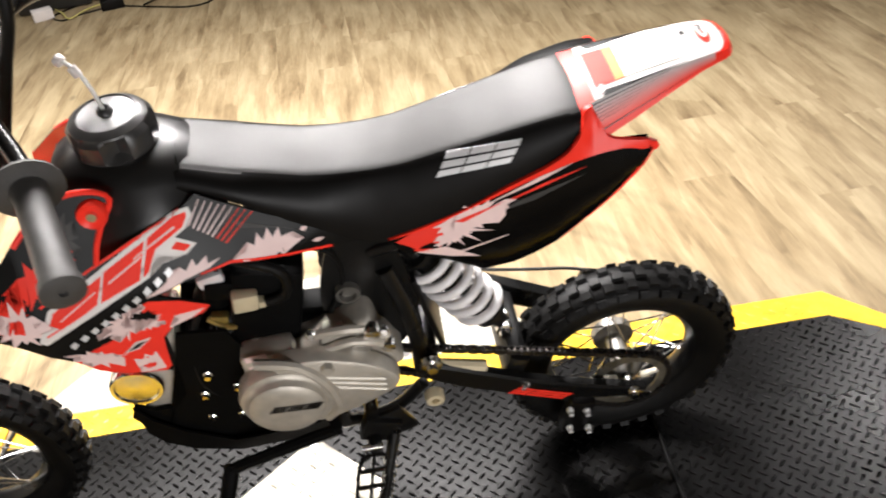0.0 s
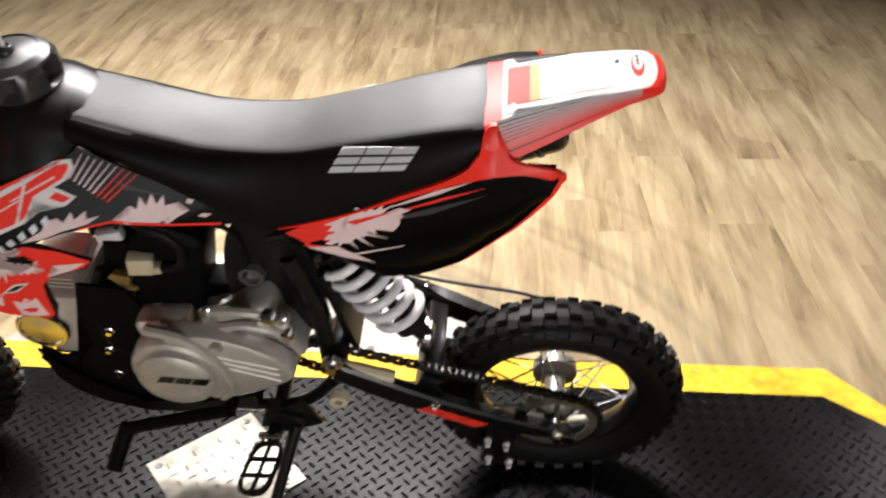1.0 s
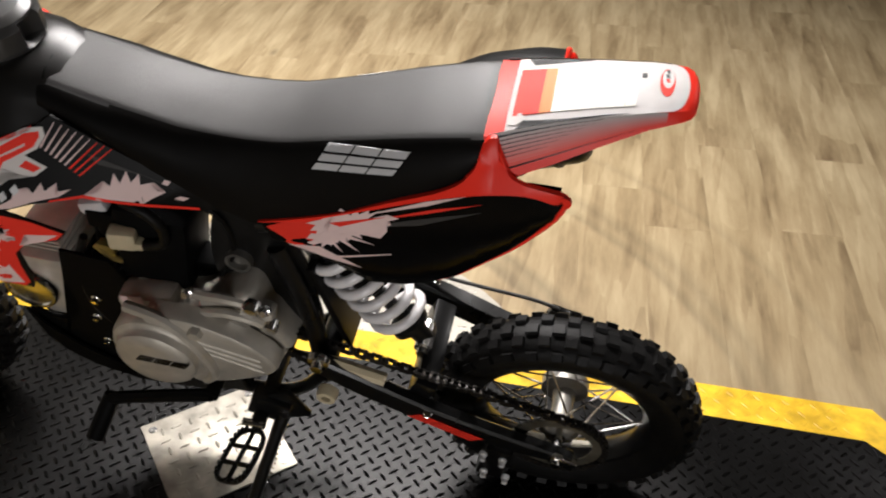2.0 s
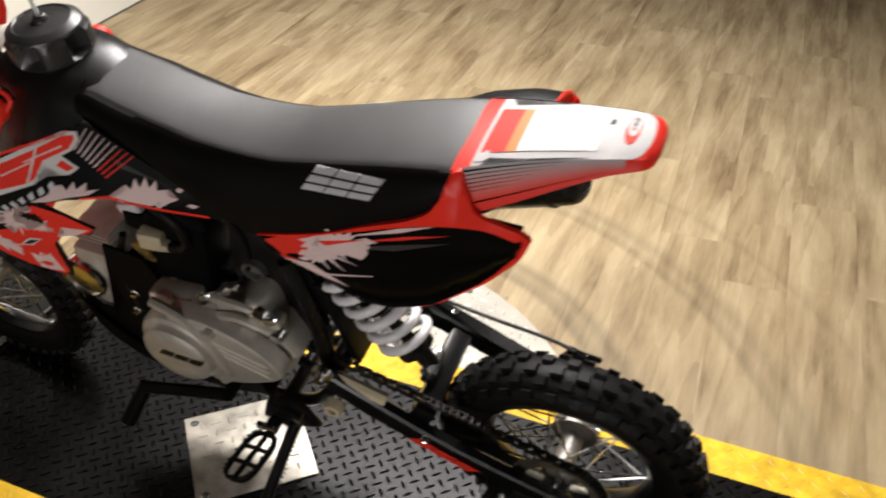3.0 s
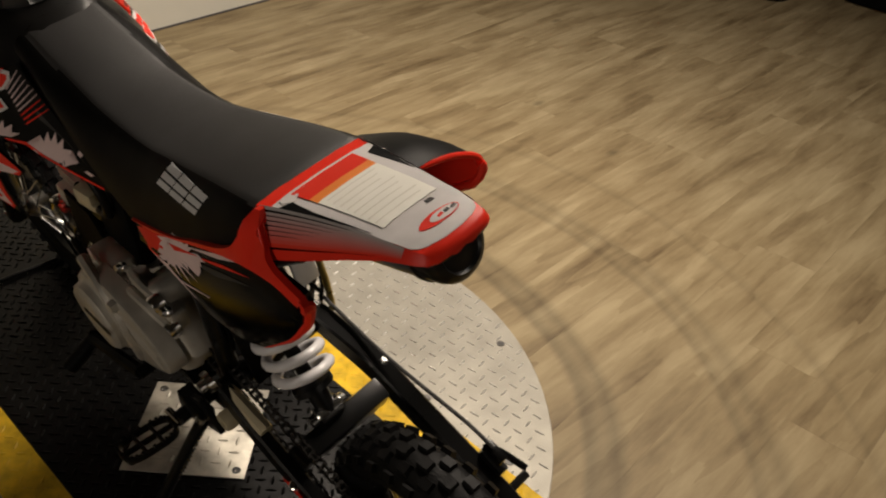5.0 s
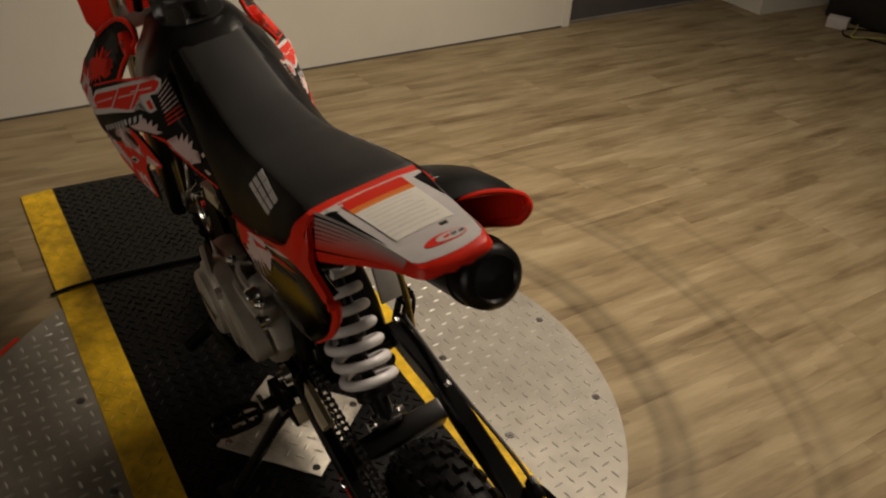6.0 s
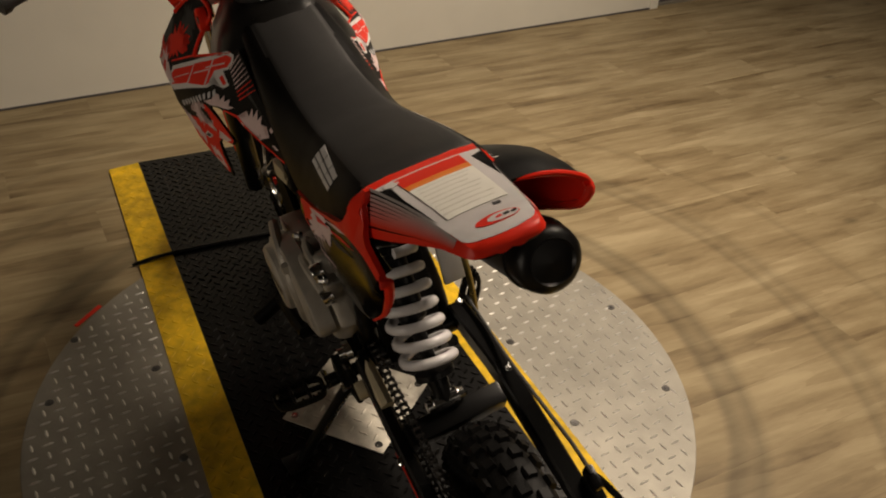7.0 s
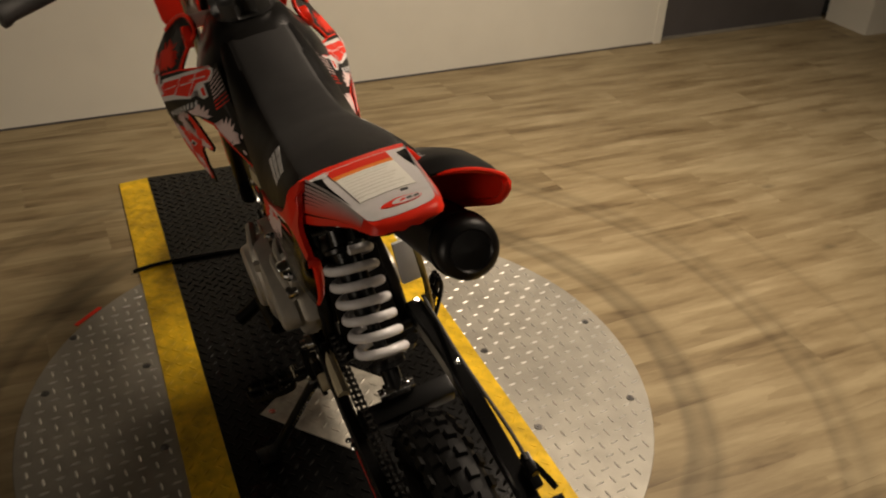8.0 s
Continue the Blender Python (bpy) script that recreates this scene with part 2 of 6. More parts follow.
M_HUB = plain("dull_dark_aluminium", (0.22, 0.21, 0.19), 0.4, 0.7, 0.3, 60)
M_TAN = plain("tan_plastic", (0.52, 0.45, 0.30), 0.45, 0, 0.15, 40)
M_BRASS = plain("zinc_yellow_steel", (0.45, 0.36, 0.12), 0.3, 0.9, 0.3, 60)
M_GRIP = plain("grey_rubber_grip", (0.045, 0.043, 0.041), 0.55, 0, 0.3, 60, 0.5, 500)
M_YELLOWCABLE = plain("yellow_cable_sheath", (0.55, 0.50, 0.16), 0.4, 0, 0.1, 20)
M_CLEAR = plain("clear_tube", (0.75, 0.75, 0.72), 0.15, 0, 0.05, 20)


# ---- building helpers ----
def part(name, bm, material, parent=None, label="", smooth=True):
    me = bpy.data.meshes.new(name)
    bmesh.ops.recalc_face_normals(bm, faces=bm.faces)
    bm.to_mesh(me)
    bm.free()
    if smooth:
        me.polygons.foreach_set("use_smooth", [True] * len(me.polygons))
        me.set_sharp_from_angle(angle=radians(38))
    me.materials.append(material)
    ob = new(name, me)
    if parent is not None:
        ob.parent = parent
    if label:
        ob["label"] = label
    return ob


def V(*a):
    return Vector(a)


def spline(points, step=0.015):
    """A smooth line through the points."""
    p = [Vector(q) for q in points]
    out = []
    for i in range(len(p) - 1):
        a, b, c, d = p[max(i - 1, 0)], p[i], p[i + 1], p[min(i + 2, len(p) - 1)]
        n = max(2, int((c - b).length / step))
        for k in range(n):
            s = k / n
            out.append(0.5 * (2 * b + (c - a) * s + (2 * a - 5 * b + 4 * c - d) * s * s + (3 * b - a - 3 * c + d) * s ** 3))
    out.append(p[-1])
    return out


def ring_loft(bm, rings, cap=True, closed=False):
    vs = [[bm.verts.new(v) for v in r] for r in rings]
    n = len(vs[0])
    pairs = list(zip(vs, vs[1:])) + ([(vs[-1], vs[0])] if closed else [])
    for a, b in pairs:
        for i in range(n):
            bm.faces.new((a[i], a[(i + 1) % n], b[(i + 1) % n], b[i]))
    if cap and not closed:
        bm.faces.new(vs[0][::-1])
        bm.faces.new(vs[-1])
    return bm


def tube(bm, points, r, sides=10, smooth=True, flat=1.0, step=0.015):
    """A round bar along a line; r may be a list along it."""
    line = spline(points, step) if smooth and len(points) > 2 else [Vector(p) for p in points]
    rings, up = [], None
    for i, p in enumerate(line):
        t = (line[min(i + 1, len(line) - 1)] - line[max(i - 1, 0)]).normalized()
        if up is None:
            up = t.orthogonal().normalized() if abs(t.z) > 0.95 else V(0, 0, 1)
        side = t.cross(up).normalized()
        up2 = side.cross(t).normalized()
        up = up2
        rad = r if not isinstance(r, (list, tuple)) else np.interp(i / max(1, len(line) - 1), np.linspace(0, 1, len(r)), r)
        rings.append([p + side * (math.cos(2 * math.pi * k / sides) * rad) + up2 * (math.sin(2 * math.pi * k / sides) * rad * flat) for k in range(sides)])
    return ring_loft(bm, rings)


def lathe(bm, profile, centre, axis, seg=32, caps=False):
    """Turns (radius, along) pairs round an axis."""
    c, ax = Vector(centre), Vector(axis).normalized()
    u = ax.orthogonal().normalized()
    w = ax.cross(u)
    rings = [[c + ax * h + (u * math.cos(2 * math.pi * k / seg) + w * math.sin(2 * math.pi * k / seg)) * max(r, 0.0004) for k in range(seg)] for r, h in profile]
    return ring_loft(bm, rings, cap=caps)


def box(bm, centre, size, turn=(0, 0, 0), bevel=0.0):
    res = bmesh.ops.create_cube(bm, size=1.0)
    m = Matrix.LocRotScale(Vector(centre), Euler([radians(a) for a in turn]), Vector(size))
    bmesh.ops.transform(bm, matrix=m, verts=res["verts"])
    if bevel:
        edges = list({e for v in res["verts"] for e in v.link_edges})
        bmesh.ops.bevel(bm, geom=edges, offset=bevel, segments=2, affect="EDGES", profile=0.6)
    return bm


def sheet(outline, f, thick=0.0, step=0.03, side=-1):
    """A panel with the outline in x and z, laid on the surface y = f(x, z), thickened inwards."""
    bm = bmesh.new()
    vs = [bm.verts.new((x, 0, z)) for x, z in outline]
    face = bm.faces.new(vs)
    bmesh.ops.triangulate(bm, faces=[face])
    xs, zs = [p[0] for p in outline], [p[1] for p in outline]
    for lo, hi, n in ((min(xs), max(xs), V(1, 0, 0)), (min(zs), max(zs), V(0, 0, 1))):
        k = lo + step
        while k < hi:
            bmesh.ops.bisect_plane(bm, geom=bm.verts[:] + bm.edges[:] + bm.faces[:], plane_co=n * k, plane_no=n)
            k += step
    for v in bm.verts:
        v.co.y = f(v.co.x, v.co.z)
    bmesh.ops.recalc_face_normals(bm, faces=bm.faces)
    if thick:
        ret = bmesh.ops.extrude_face_region(bm, geom=bm.faces[:])
        for g in ret["geom"]:
            if isinstance(g, bmesh.types.BMVert):
                g.co.y -= side * thick
    return bm


def smooth_outline(points, n=4):
    """A closed outline rounded at its corners."""
    p = [Vector((a, b, 0)) for a, b in points]
    out = []
    for i in range(len(p)):
        a, b, c, d = p[i - 1], p[i], p[(i + 1) % len(p)], p[(i + 2) % len(p)]
        for k in range(n):
            s = k / n
            q = 0.5 * (2 * b + (c - a) * s + (2 * a - 5 * b + 4 * c - d) * s * s + (3 * b - a - 3 * c + d) * s ** 3)
            out.append((q.x, q.y))
    return out


# ---- the room ----
def room():
    wall_dir = V(-0.048, 1.0, 0).normalized()
    normal = V(1, 0.048, 0).normalized()
    base = V(-2.575, 0, 0)

    def slab(name, y0, y1, z0, z1, depth, material, back=0.12):
        bm = bmesh.new()
        a, b = base + wall_dir * y0 + normal * depth, base + wall_dir * y1 + normal * depth
        pts = [a - normal * back, b - normal * back, b, a]
        ring_loft(bm, [[p + V(0, 0, z0) for p in pts], [p + V(0, 0, z1) for p in pts]])
        return tagged(part(name, bm, material, smooth=False), kind="structure")

    tagged(slab("wall_west", -4.2, 2.50, 0, 1.2, 0, M_WALL), "plain white painted wall behind the turntable", "wall")
    # Upper part is out of view, darkened so the mat mirrors less of it.
    tagged(slab("wall_west_unseen", -4.2, 2.50, 1.2, 2.7, 0, M_DARKWALL), "unseen upper wall, dark to limit its reflection in the mat", "wall")
    # Dark strip stands in for the shadow gap between wall and floor.
    tagged(slab("baseboard", -4.2, 2.50, 0.0005, 0.008, 0.003, M_DARKDOOR, 0.02), "thin dark strip for the shadow gap along the foot of the white wall", "baseboard")
    tagged(slab("door_jamb", 2.50, 2.55, 0, 2.1, 0.004, M_WALL, 0.13), "white painted door jamb", "door frame")
    tagged(slab("wall_west_above_door", 2.50, 3.74, 2.1, 2.7, 0, M_WALL), "white wall above the dark door", "wall")
    tagged(slab("door_1", 2.552, 3.74, 0.012, 2.1, -0.04, M_DARKDOOR, 0.06), "dark grey closed door", "door")
    tagged(slab("door_sill", 2.552, 3.74, 0, 0.012, -0.02, M_ALU, 0.06), "thin metal sill under the dark door", "sill")
    bm = bmesh.new()
    box(bm, (-2.62, 4.40, 1.35), (0.30, 1.30, 2.7))
    tagged(part("wall_corner", bm, M_WALL, smooth=False), "white wall corner stepping forward beside the dark door", "wall", kind="structure")
    # East and south walls stand out of view, dark to hold back bounce.
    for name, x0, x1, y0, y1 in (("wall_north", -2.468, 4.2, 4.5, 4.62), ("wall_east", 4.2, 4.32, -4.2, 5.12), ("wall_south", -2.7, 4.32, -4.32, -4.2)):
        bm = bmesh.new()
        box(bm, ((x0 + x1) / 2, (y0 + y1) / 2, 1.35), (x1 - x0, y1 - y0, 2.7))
        tagged(part(name, bm, M_DARKWALL, smooth=False), "plain dark wall added to close the room", "wall", kind="structure")
    # The ceiling is never in view; its dark paint limits bounce.
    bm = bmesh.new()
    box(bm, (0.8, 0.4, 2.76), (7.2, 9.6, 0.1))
    tagged(part("ceiling", bm, M_DARKWALL, smooth=False), "unseen ceiling, dark to cut bounced light", "ceiling", kind="structure")
    bm = bmesh.new()
    box(bm, (0.8, 0.4, -0.06), (7.4, 9.8, 0.1))
    floor = tagged(part("floor", bm, plain("dark_subfloor", (0.05, 0.035, 0.02), 0.8), smooth=False), "pale grey-brown wood-look plank floor with ring-shaped tyre scuffs", "floor", kind="structure")
    return floor


FLOOR = room()


def planks(floor):
    """Planks run along the white wall; those that are near the turntable are pieces of their own."""
    width, length, gap = 0.182, 1.22, 0.0003
    ang = math.atan2(0.048, 1.0)
    me = bpy.data.meshes.new("plank")
    bm = bmesh.new()
    box(bm, (0, 0, -0.005), (width - gap, length - gap, 0.01))
    bm.to_mesh(me)
    bm.free()
    me.materials.append(M_WOOD)
    rng = random.Random(5)
    rest = bmesh.new()
    turn = Matrix.Rotation(ang, 4, "Z")
    near = []
    for i in range(-18, 24):
        start = rng.random() * length
        for j in range(-5, 6):
            c = turn @ V(i * width, j * length + start - 0.4, 0)
            if not (-2.66 < c.x + 0.048 * c.y and c.x < 4.22 and -4.8 < c.y < 5.1):
                continue
            d = (c - V(-0.6, 1.2, 0)).length
            near.append((d, c))
    near.sort(key=lambda q: q[0])
    for n, (d, c) in enumerate(near):
        # planks that meet a wall are cut to length there
        y0, y1 = max(c.y - length / 2, -4.28), min(c.y + length / 2, 4.58)
        whole = y1 - y0 > length - 0.001
        c.x -= 0.048 * ((y0 + y1) / 2 - c.y)
        c.y = (y0 + y1) / 2
        m = Matrix.Translation(c) @ turn
        if n < 170 and whole:
            ob = new("plank", me)
            ob.parent = floor
            ob.matrix_basis = m
        else:
            res = bmesh.ops.create_cube(rest, size=1.0)
            bmesh.ops.transform(rest, matrix=m @ Matrix.Translation((0, 0, -0.005)) @ Matrix.Diagonal((width - gap, y1 - y0 - gap, 0.01, 1)), verts=res["verts"])
    ob = part("outer_planks", rest, M_WOOD, floor, smooth=False)
    ob["kind"] = "stuff"


def lozenges(spots, z, length, width, height):
    """Raised tread marks, each a pointed hump with a ridge, joined."""
    verts, faces = [], []
    for x, y, a in spots:
        ca, sa = math.cos(a), math.sin(a)
        b = len(verts)
        for u, w, h in ((-1, 0, 0), (-0.4, -1, 0), (0.4, -1, 0), (1, 0, 0), (0.4, 1, 0), (-0.4, 1, 0), (-0.6, 0, 1), (0.6, 0, 1)):
            du, dw = u * length / 2, w * width / 2
            verts.append((x + du * ca - dw * sa, y + du * sa + dw * ca, (z(x, y) if callable(z) else z) + h * height))
        for q in ((0, 1, 6), (1, 2, 7, 6), (2, 3, 7), (3, 4, 7), (4, 5, 6, 7), (5, 0, 6)):
            faces.append([b + k for k in q])
    return verts, faces


def mesh_of(name, verts, faces, material, parent, kind=""):
    me = bpy.data.meshes.new(name)
    me.from_pydata(verts, [], faces)
    me.materials.append(material)
    ob = new(name, me)
    ob.parent = parent
    if kind:
        ob["kind"] = kind
    return ob


def turntable():
    bm = bmesh.new()
    lathe(bm, [(0, 0.0), (DISC_R, 0.0), (DISC_R, 0.003), (DISC_R - 0.001, 0.004), (0, 0.004)], (DISC_X, DISC_Y, 0), (0, 0, 1), 96)
    disc = tagged(part("turntable_disc", bm, M_ALU), "round aluminium diamond-plate turntable set on the plank floor", "turntable")
    spots = []
    p = 0.0335
    for i in range(-24, 25):
        for j in range(-24, 25):
            x, y = i * p, j * p
            if math.hypot(x, y) < DISC_R - 0.012:
                spots.append((DISC_X + x, DISC_Y + y, radians(8) + (0 if (i + j) % 2 else math.pi / 2)))
    v, f = lozenges(spots, 0.004, 0.027, 0.0064, 0.0021)
    mesh_of("raised_tread", v, f, M_ALUTREAD, disc, "stuff")
    for x, y in ((-0.625, -0.261), (-0.382, 0.576), (-0.392, 0.844), (-0.689, 0.577), (-0.709, 0.901), (-0.908, -0.504), (-1.114, -0.427), (-0.932, -0.263), (-0.13, 0.576), (-1.15, 0.66)):
        bm = bmesh.new()
        lathe(bm, [(0, 0.0075), (0.004, 0.0075), (0.0045, 0.006), (0.009, 0.006), (0.0105, 0.004)], (x, y, 0), (0, 0, 1), 12)
        part("bolt", bm, M_BOLT, disc)
    return disc


MAT_Z, MAT_IN_N, MAT_IN_F, MAT_OUT_N, MAT_OUT_F = 0.016, -0.134, 0.448, -0.229, 0.553


def rubber_mat():
    """Two long mats end to end with yellow bevelled borders; the rear end has cut corners."""
    root = None
    for name, x0, x1, cut in (("rubber_mat", -1.372, 0.93, True), ("rubber_mat", -1.955, -1.386, False)):
        bm = bmesh.new()
        if cut:
            top = [(x0, MAT_IN_N), (0.69, MAT_IN_N), (0.86, 0.0), (x1, 0.157), (0.86, 0.314), (0.69, MAT_IN_F), (x0, MAT_IN_F)]
        else:
            top = [(x0, MAT_IN_N), (x1, MAT_IN_N), (x1, MAT_IN_F), (x0, MAT_IN_F)]
        ring_loft(bm, [[V(x, y, 0.0045) for x, y in top], [V(x, y, MAT_Z - 0.002) for x, y in top], [V(x * 0.9995, y * 0.999, MAT_Z) for x, y in top]])
        mat = tagged(part(name, bm, M_RUBBER, smooth=False), "black rubber tread mat with yellow borders, under the dirt bike", "floor mat", "rubber mats")
        spots = []
        p = 0.0245
        for i in range(-90, 70):
            for j in range(-70, 90):
                x, y = (i - j) * p * 0.7071, (i + j) * p * 0.7071
                lim = x1 - 0.02 if not cut else 0.9
                if x0 + 0.015 < x < lim and MAT_IN_N + 0.012 < y < MAT_IN_F - 0.012:
                    if cut and x > 0.66 and (abs(y - 0.157) / 0.29 + (x - 0.69) / 0.25) > 0.93:
                        continue
                    spots.append((x, y, radians(45) + (0 if (i + j) % 2 else math.pi / 2)))
        v, f = lozenges(spots, MAT_Z, 0.026, 0.0072, 0.0022)
        mesh_of("raised_tread", v, f, M_TREAD, mat, "stuff")
        for sgn, yi, yo in ((-1, MAT_IN_N, MAT_OUT_N), (1, MAT_IN_F, MAT_OUT_F)):
            segs = [[(x0, yi), (x1 if not cut else 0.69, yi), (x1 if not cut else 0.725, yo), (x0, yo)]]
            if cut:
                inn = (0.86, 0.314 if sgn > 0 else 0.0)
                out = (0.88, 0.365 if sgn > 0 else -0.05)
                segs.append([(0.6902, yi), inn, out, (0.7252, yo)])
            for q in segs:
                bm = bmesh.new()
                (xa, ya), (xb, yb), (xc, yc), (xd, yd) = q
                e = 0.0006 * sgn
                lo = [V(xa, ya + e, 0.0045), V(xb, yb + e, 0.0045), V(xc, yc, 0.0045), V(xd, yd, 0.0045)]
                hi = [V(xa, ya + e, MAT_Z - 0.0012), V(xb, yb + e, MAT_Z - 0.0012), V(xc, yc, 0.0065), V(xd, yd, 0.0065)]
                ring_loft(bm, [lo, hi])
                border = part("yellow_border", bm, M_YELLOW, mat, "yellow bevelled rubber border", smooth=False)
                if q is segs[0]:
                    spots = []
                    for i in range(int(x0 / 0.03) - 1, int(x1 / 0.03) + 2):
                        for j in range(3):
                            x, y = i * 0.03, yi + sgn * (0.022 + j * 0.03)
                            if x0 + 0.02 < x < (x1 if not cut else 0.69) - 0.02:
                                spots.append((x, y, radians(45) + (0 if (i + j) % 2 else math.pi / 2)))
                    v, f = lozenges(spots, lambda x, y: MAT_Z - 0.0012 - (MAT_Z - 0.0077) * abs(y - yi) / abs(yo - yi), 0.026, 0.0075, 0.0014)
                    mesh_of("raised_tread", v, f, M_YELLOW, border, "stuff")
        root = root or mat
    return root


def steel_plate():
    bm = bmesh.new()
    box(bm, (0, 0, 0.0015), (0.25, 0.25, 0.003), bevel=0.0008)
    plate = tagged(part("tread_plate", bm, M_STAINED), "small square aluminium tread plate screwed to the rubber mat", "metal plate")
    plate.matrix_basis = pose(-0.630, 0.140, MAT_Z + 0.0022, 0, 0, 42)
    spots = [(i * 0.03, j * 0.03, (0 if (i + j) % 2 else math.pi / 2)) for i in range(-3, 4) for j in range(-3, 4)]
    v, f = lozenges(spots, 0.003, 0.025, 0.007, 0.0016)
    mesh_of("raised_tread", v, f, M_STAINED, plate, "stuff")
    for x in (-0.105, 0.105):
        for y in (-0.105, 0.105):
            bm = bmesh.new()
            lathe(bm, [(0, 0.005), (0.004, 0.005), (0.0045, 0.0042), (0.008, 0.0042), (0.0095, 0.003)], (x, y, 0), (0, 0, 1), 12)
            part("screw", bm, M_CHROME, plate)


def clutter():
    bm = bmesh.new()
    box(bm, (0, 0, 0.03), (0.13, 0.075, 0.06), bevel=0.006)
    ob = tagged(part("power_adapter", bm, M_BLACK), "black plastic power adapter lying on the plank floor", "power adapter")
    ob.matrix_basis = pose(-1.76, 4.06, 0.0005, 0, 0, 15)
    bm = bmesh.new()
    box(bm, (0, 0, 0.0605), (0.02, 0.03, 0.001))
    part("label", bm, M_PAPER, ob, smooth=False)
    bm = bmesh.new()
    box(bm, (0, 0, 0.001), (0.092, 0.012, 0.002))
    tape = tagged(part("tape_strip", bm, M_RED), "short strip of red tape on the floor by the turntable edge", "tape")
    tape.matrix_basis = pose(-1.203, -0.385, 0.0005, 0, 0, 133.0)
    bm = bmesh.new()
    box(bm, (0, 0, 0.03), (0.11, 0.07, 0.06), bevel=0.004)
    ob = tagged(part("junction_box", bm, M_WHITE), "small white plastic junction box on the floor", "junction box")
    ob.matrix_basis = pose(-2.15, 4.02, 0.0005, 0, 0, 25)
    for name, mat, label, pts, r in (
        ("black_cable", M_TYRE, "black power cable looped on the plank floor", [(-1.70, 4.06, 0.006), (-1.55, 3.98, 0.005), (-1.30, 3.87, 0.005), (-1.18, 3.93, 0.005), (-1.22, 4.08, 0.005), (-1.40, 4.16, 0.005), (-1.50, 4.10, 0.012), (-1.58, 4.02, 0.006)], 0.005),
        ("black_cable", M_TYRE, "black power cable running to the adapter", [(-1.82, 4.06, 0.006), (-1.95, 4.00, 0.005), (-2.02, 3.93, 0.005), (-2.10, 4.05, 0.005), (-1.95, 4.25, 0.005)], 0.005),
        ("yellow_cable", M_YELLOWCABLE, "pale yellow cable lying over the black cables", [(-2.20, 4.30, 0.006), (-2.05, 4.05, 0.014), (-1.98, 3.93, 0.012), (-1.90, 4.10, 0.008), (-1.70, 4.22, 0.006), (-1.40, 4.30, 0.006)], 0.0045),
    ):
        bm = bmesh.new()
        tube(bm, pts, r, 8, step=0.03)
        tagged(part(name, bm, mat), label, "cable")
    bm = bmesh.new()
    box(bm, (-2.14, 4.30, 0.14), (0.42, 0.30, 0.28), (0, 0, 12), 0.03)
    tagged(part("tool_bag", bm, M_SEAT), "soft black tool bag slumped in the corner", "bag")
    bm = bmesh.new()
    box(bm, (-1.55, 4.36, 0.20), (0.75, 0.22, 0.40), bevel=0.03)
    tagged(part("equipment_case", bm, M_BLACK), "large black equipment case standing by the dark wall", "case")
    bm = bmesh.new()
    box(bm, (-0.55, 4.34, 0.28), (0.9, 0.26, 0.56), bevel=0.04)
    tagged(part("equipment_case", bm, M_BLACK), "tall black equipment case standing by the dark wall", "case")


clutter()


def cords():
    for pts, label in (([(-1.379, -0.245, 0.006), (-1.379, -0.225, 0.0125), (-1.379, -0.134, 0.0215), (-1.375, 0.1, 0.0225), (-1.365, 0.447, 0.0215), (-1.36, 0.552, 0.0125)], "thin black cable lying across the mats at their joint"), ([(0.146, 0.36, 0.0225), (0.146, 0.19, 0.0225), (0.139, 0.09, 0.0225), (0.134, 0.0, 0.0225), (0.13, -0.132, 0.0215), (0.128, -0.225, 0.0125)], "thin black cable lying across the mat behind the wheel")):
        bm = bmesh.new()
        tube(bm, pts, 0.0052, 8, step=0.04)
        tagged(part("floor_cable", bm, M_BLACK), label, "cable", "floor cables")


cords()
turntable()
rubber_mat()
steel_plate()


# ---- the dirt bike, leaning on its side stand ----
BIKE = tagged(new("dirt_bike"), "small red and black dirt bike leaning on its stand", "motorcycle")
BIKE.matrix_basis = pose(0.005, 0.233, MAT_Z + 0.003, 12.7, 0, 0)


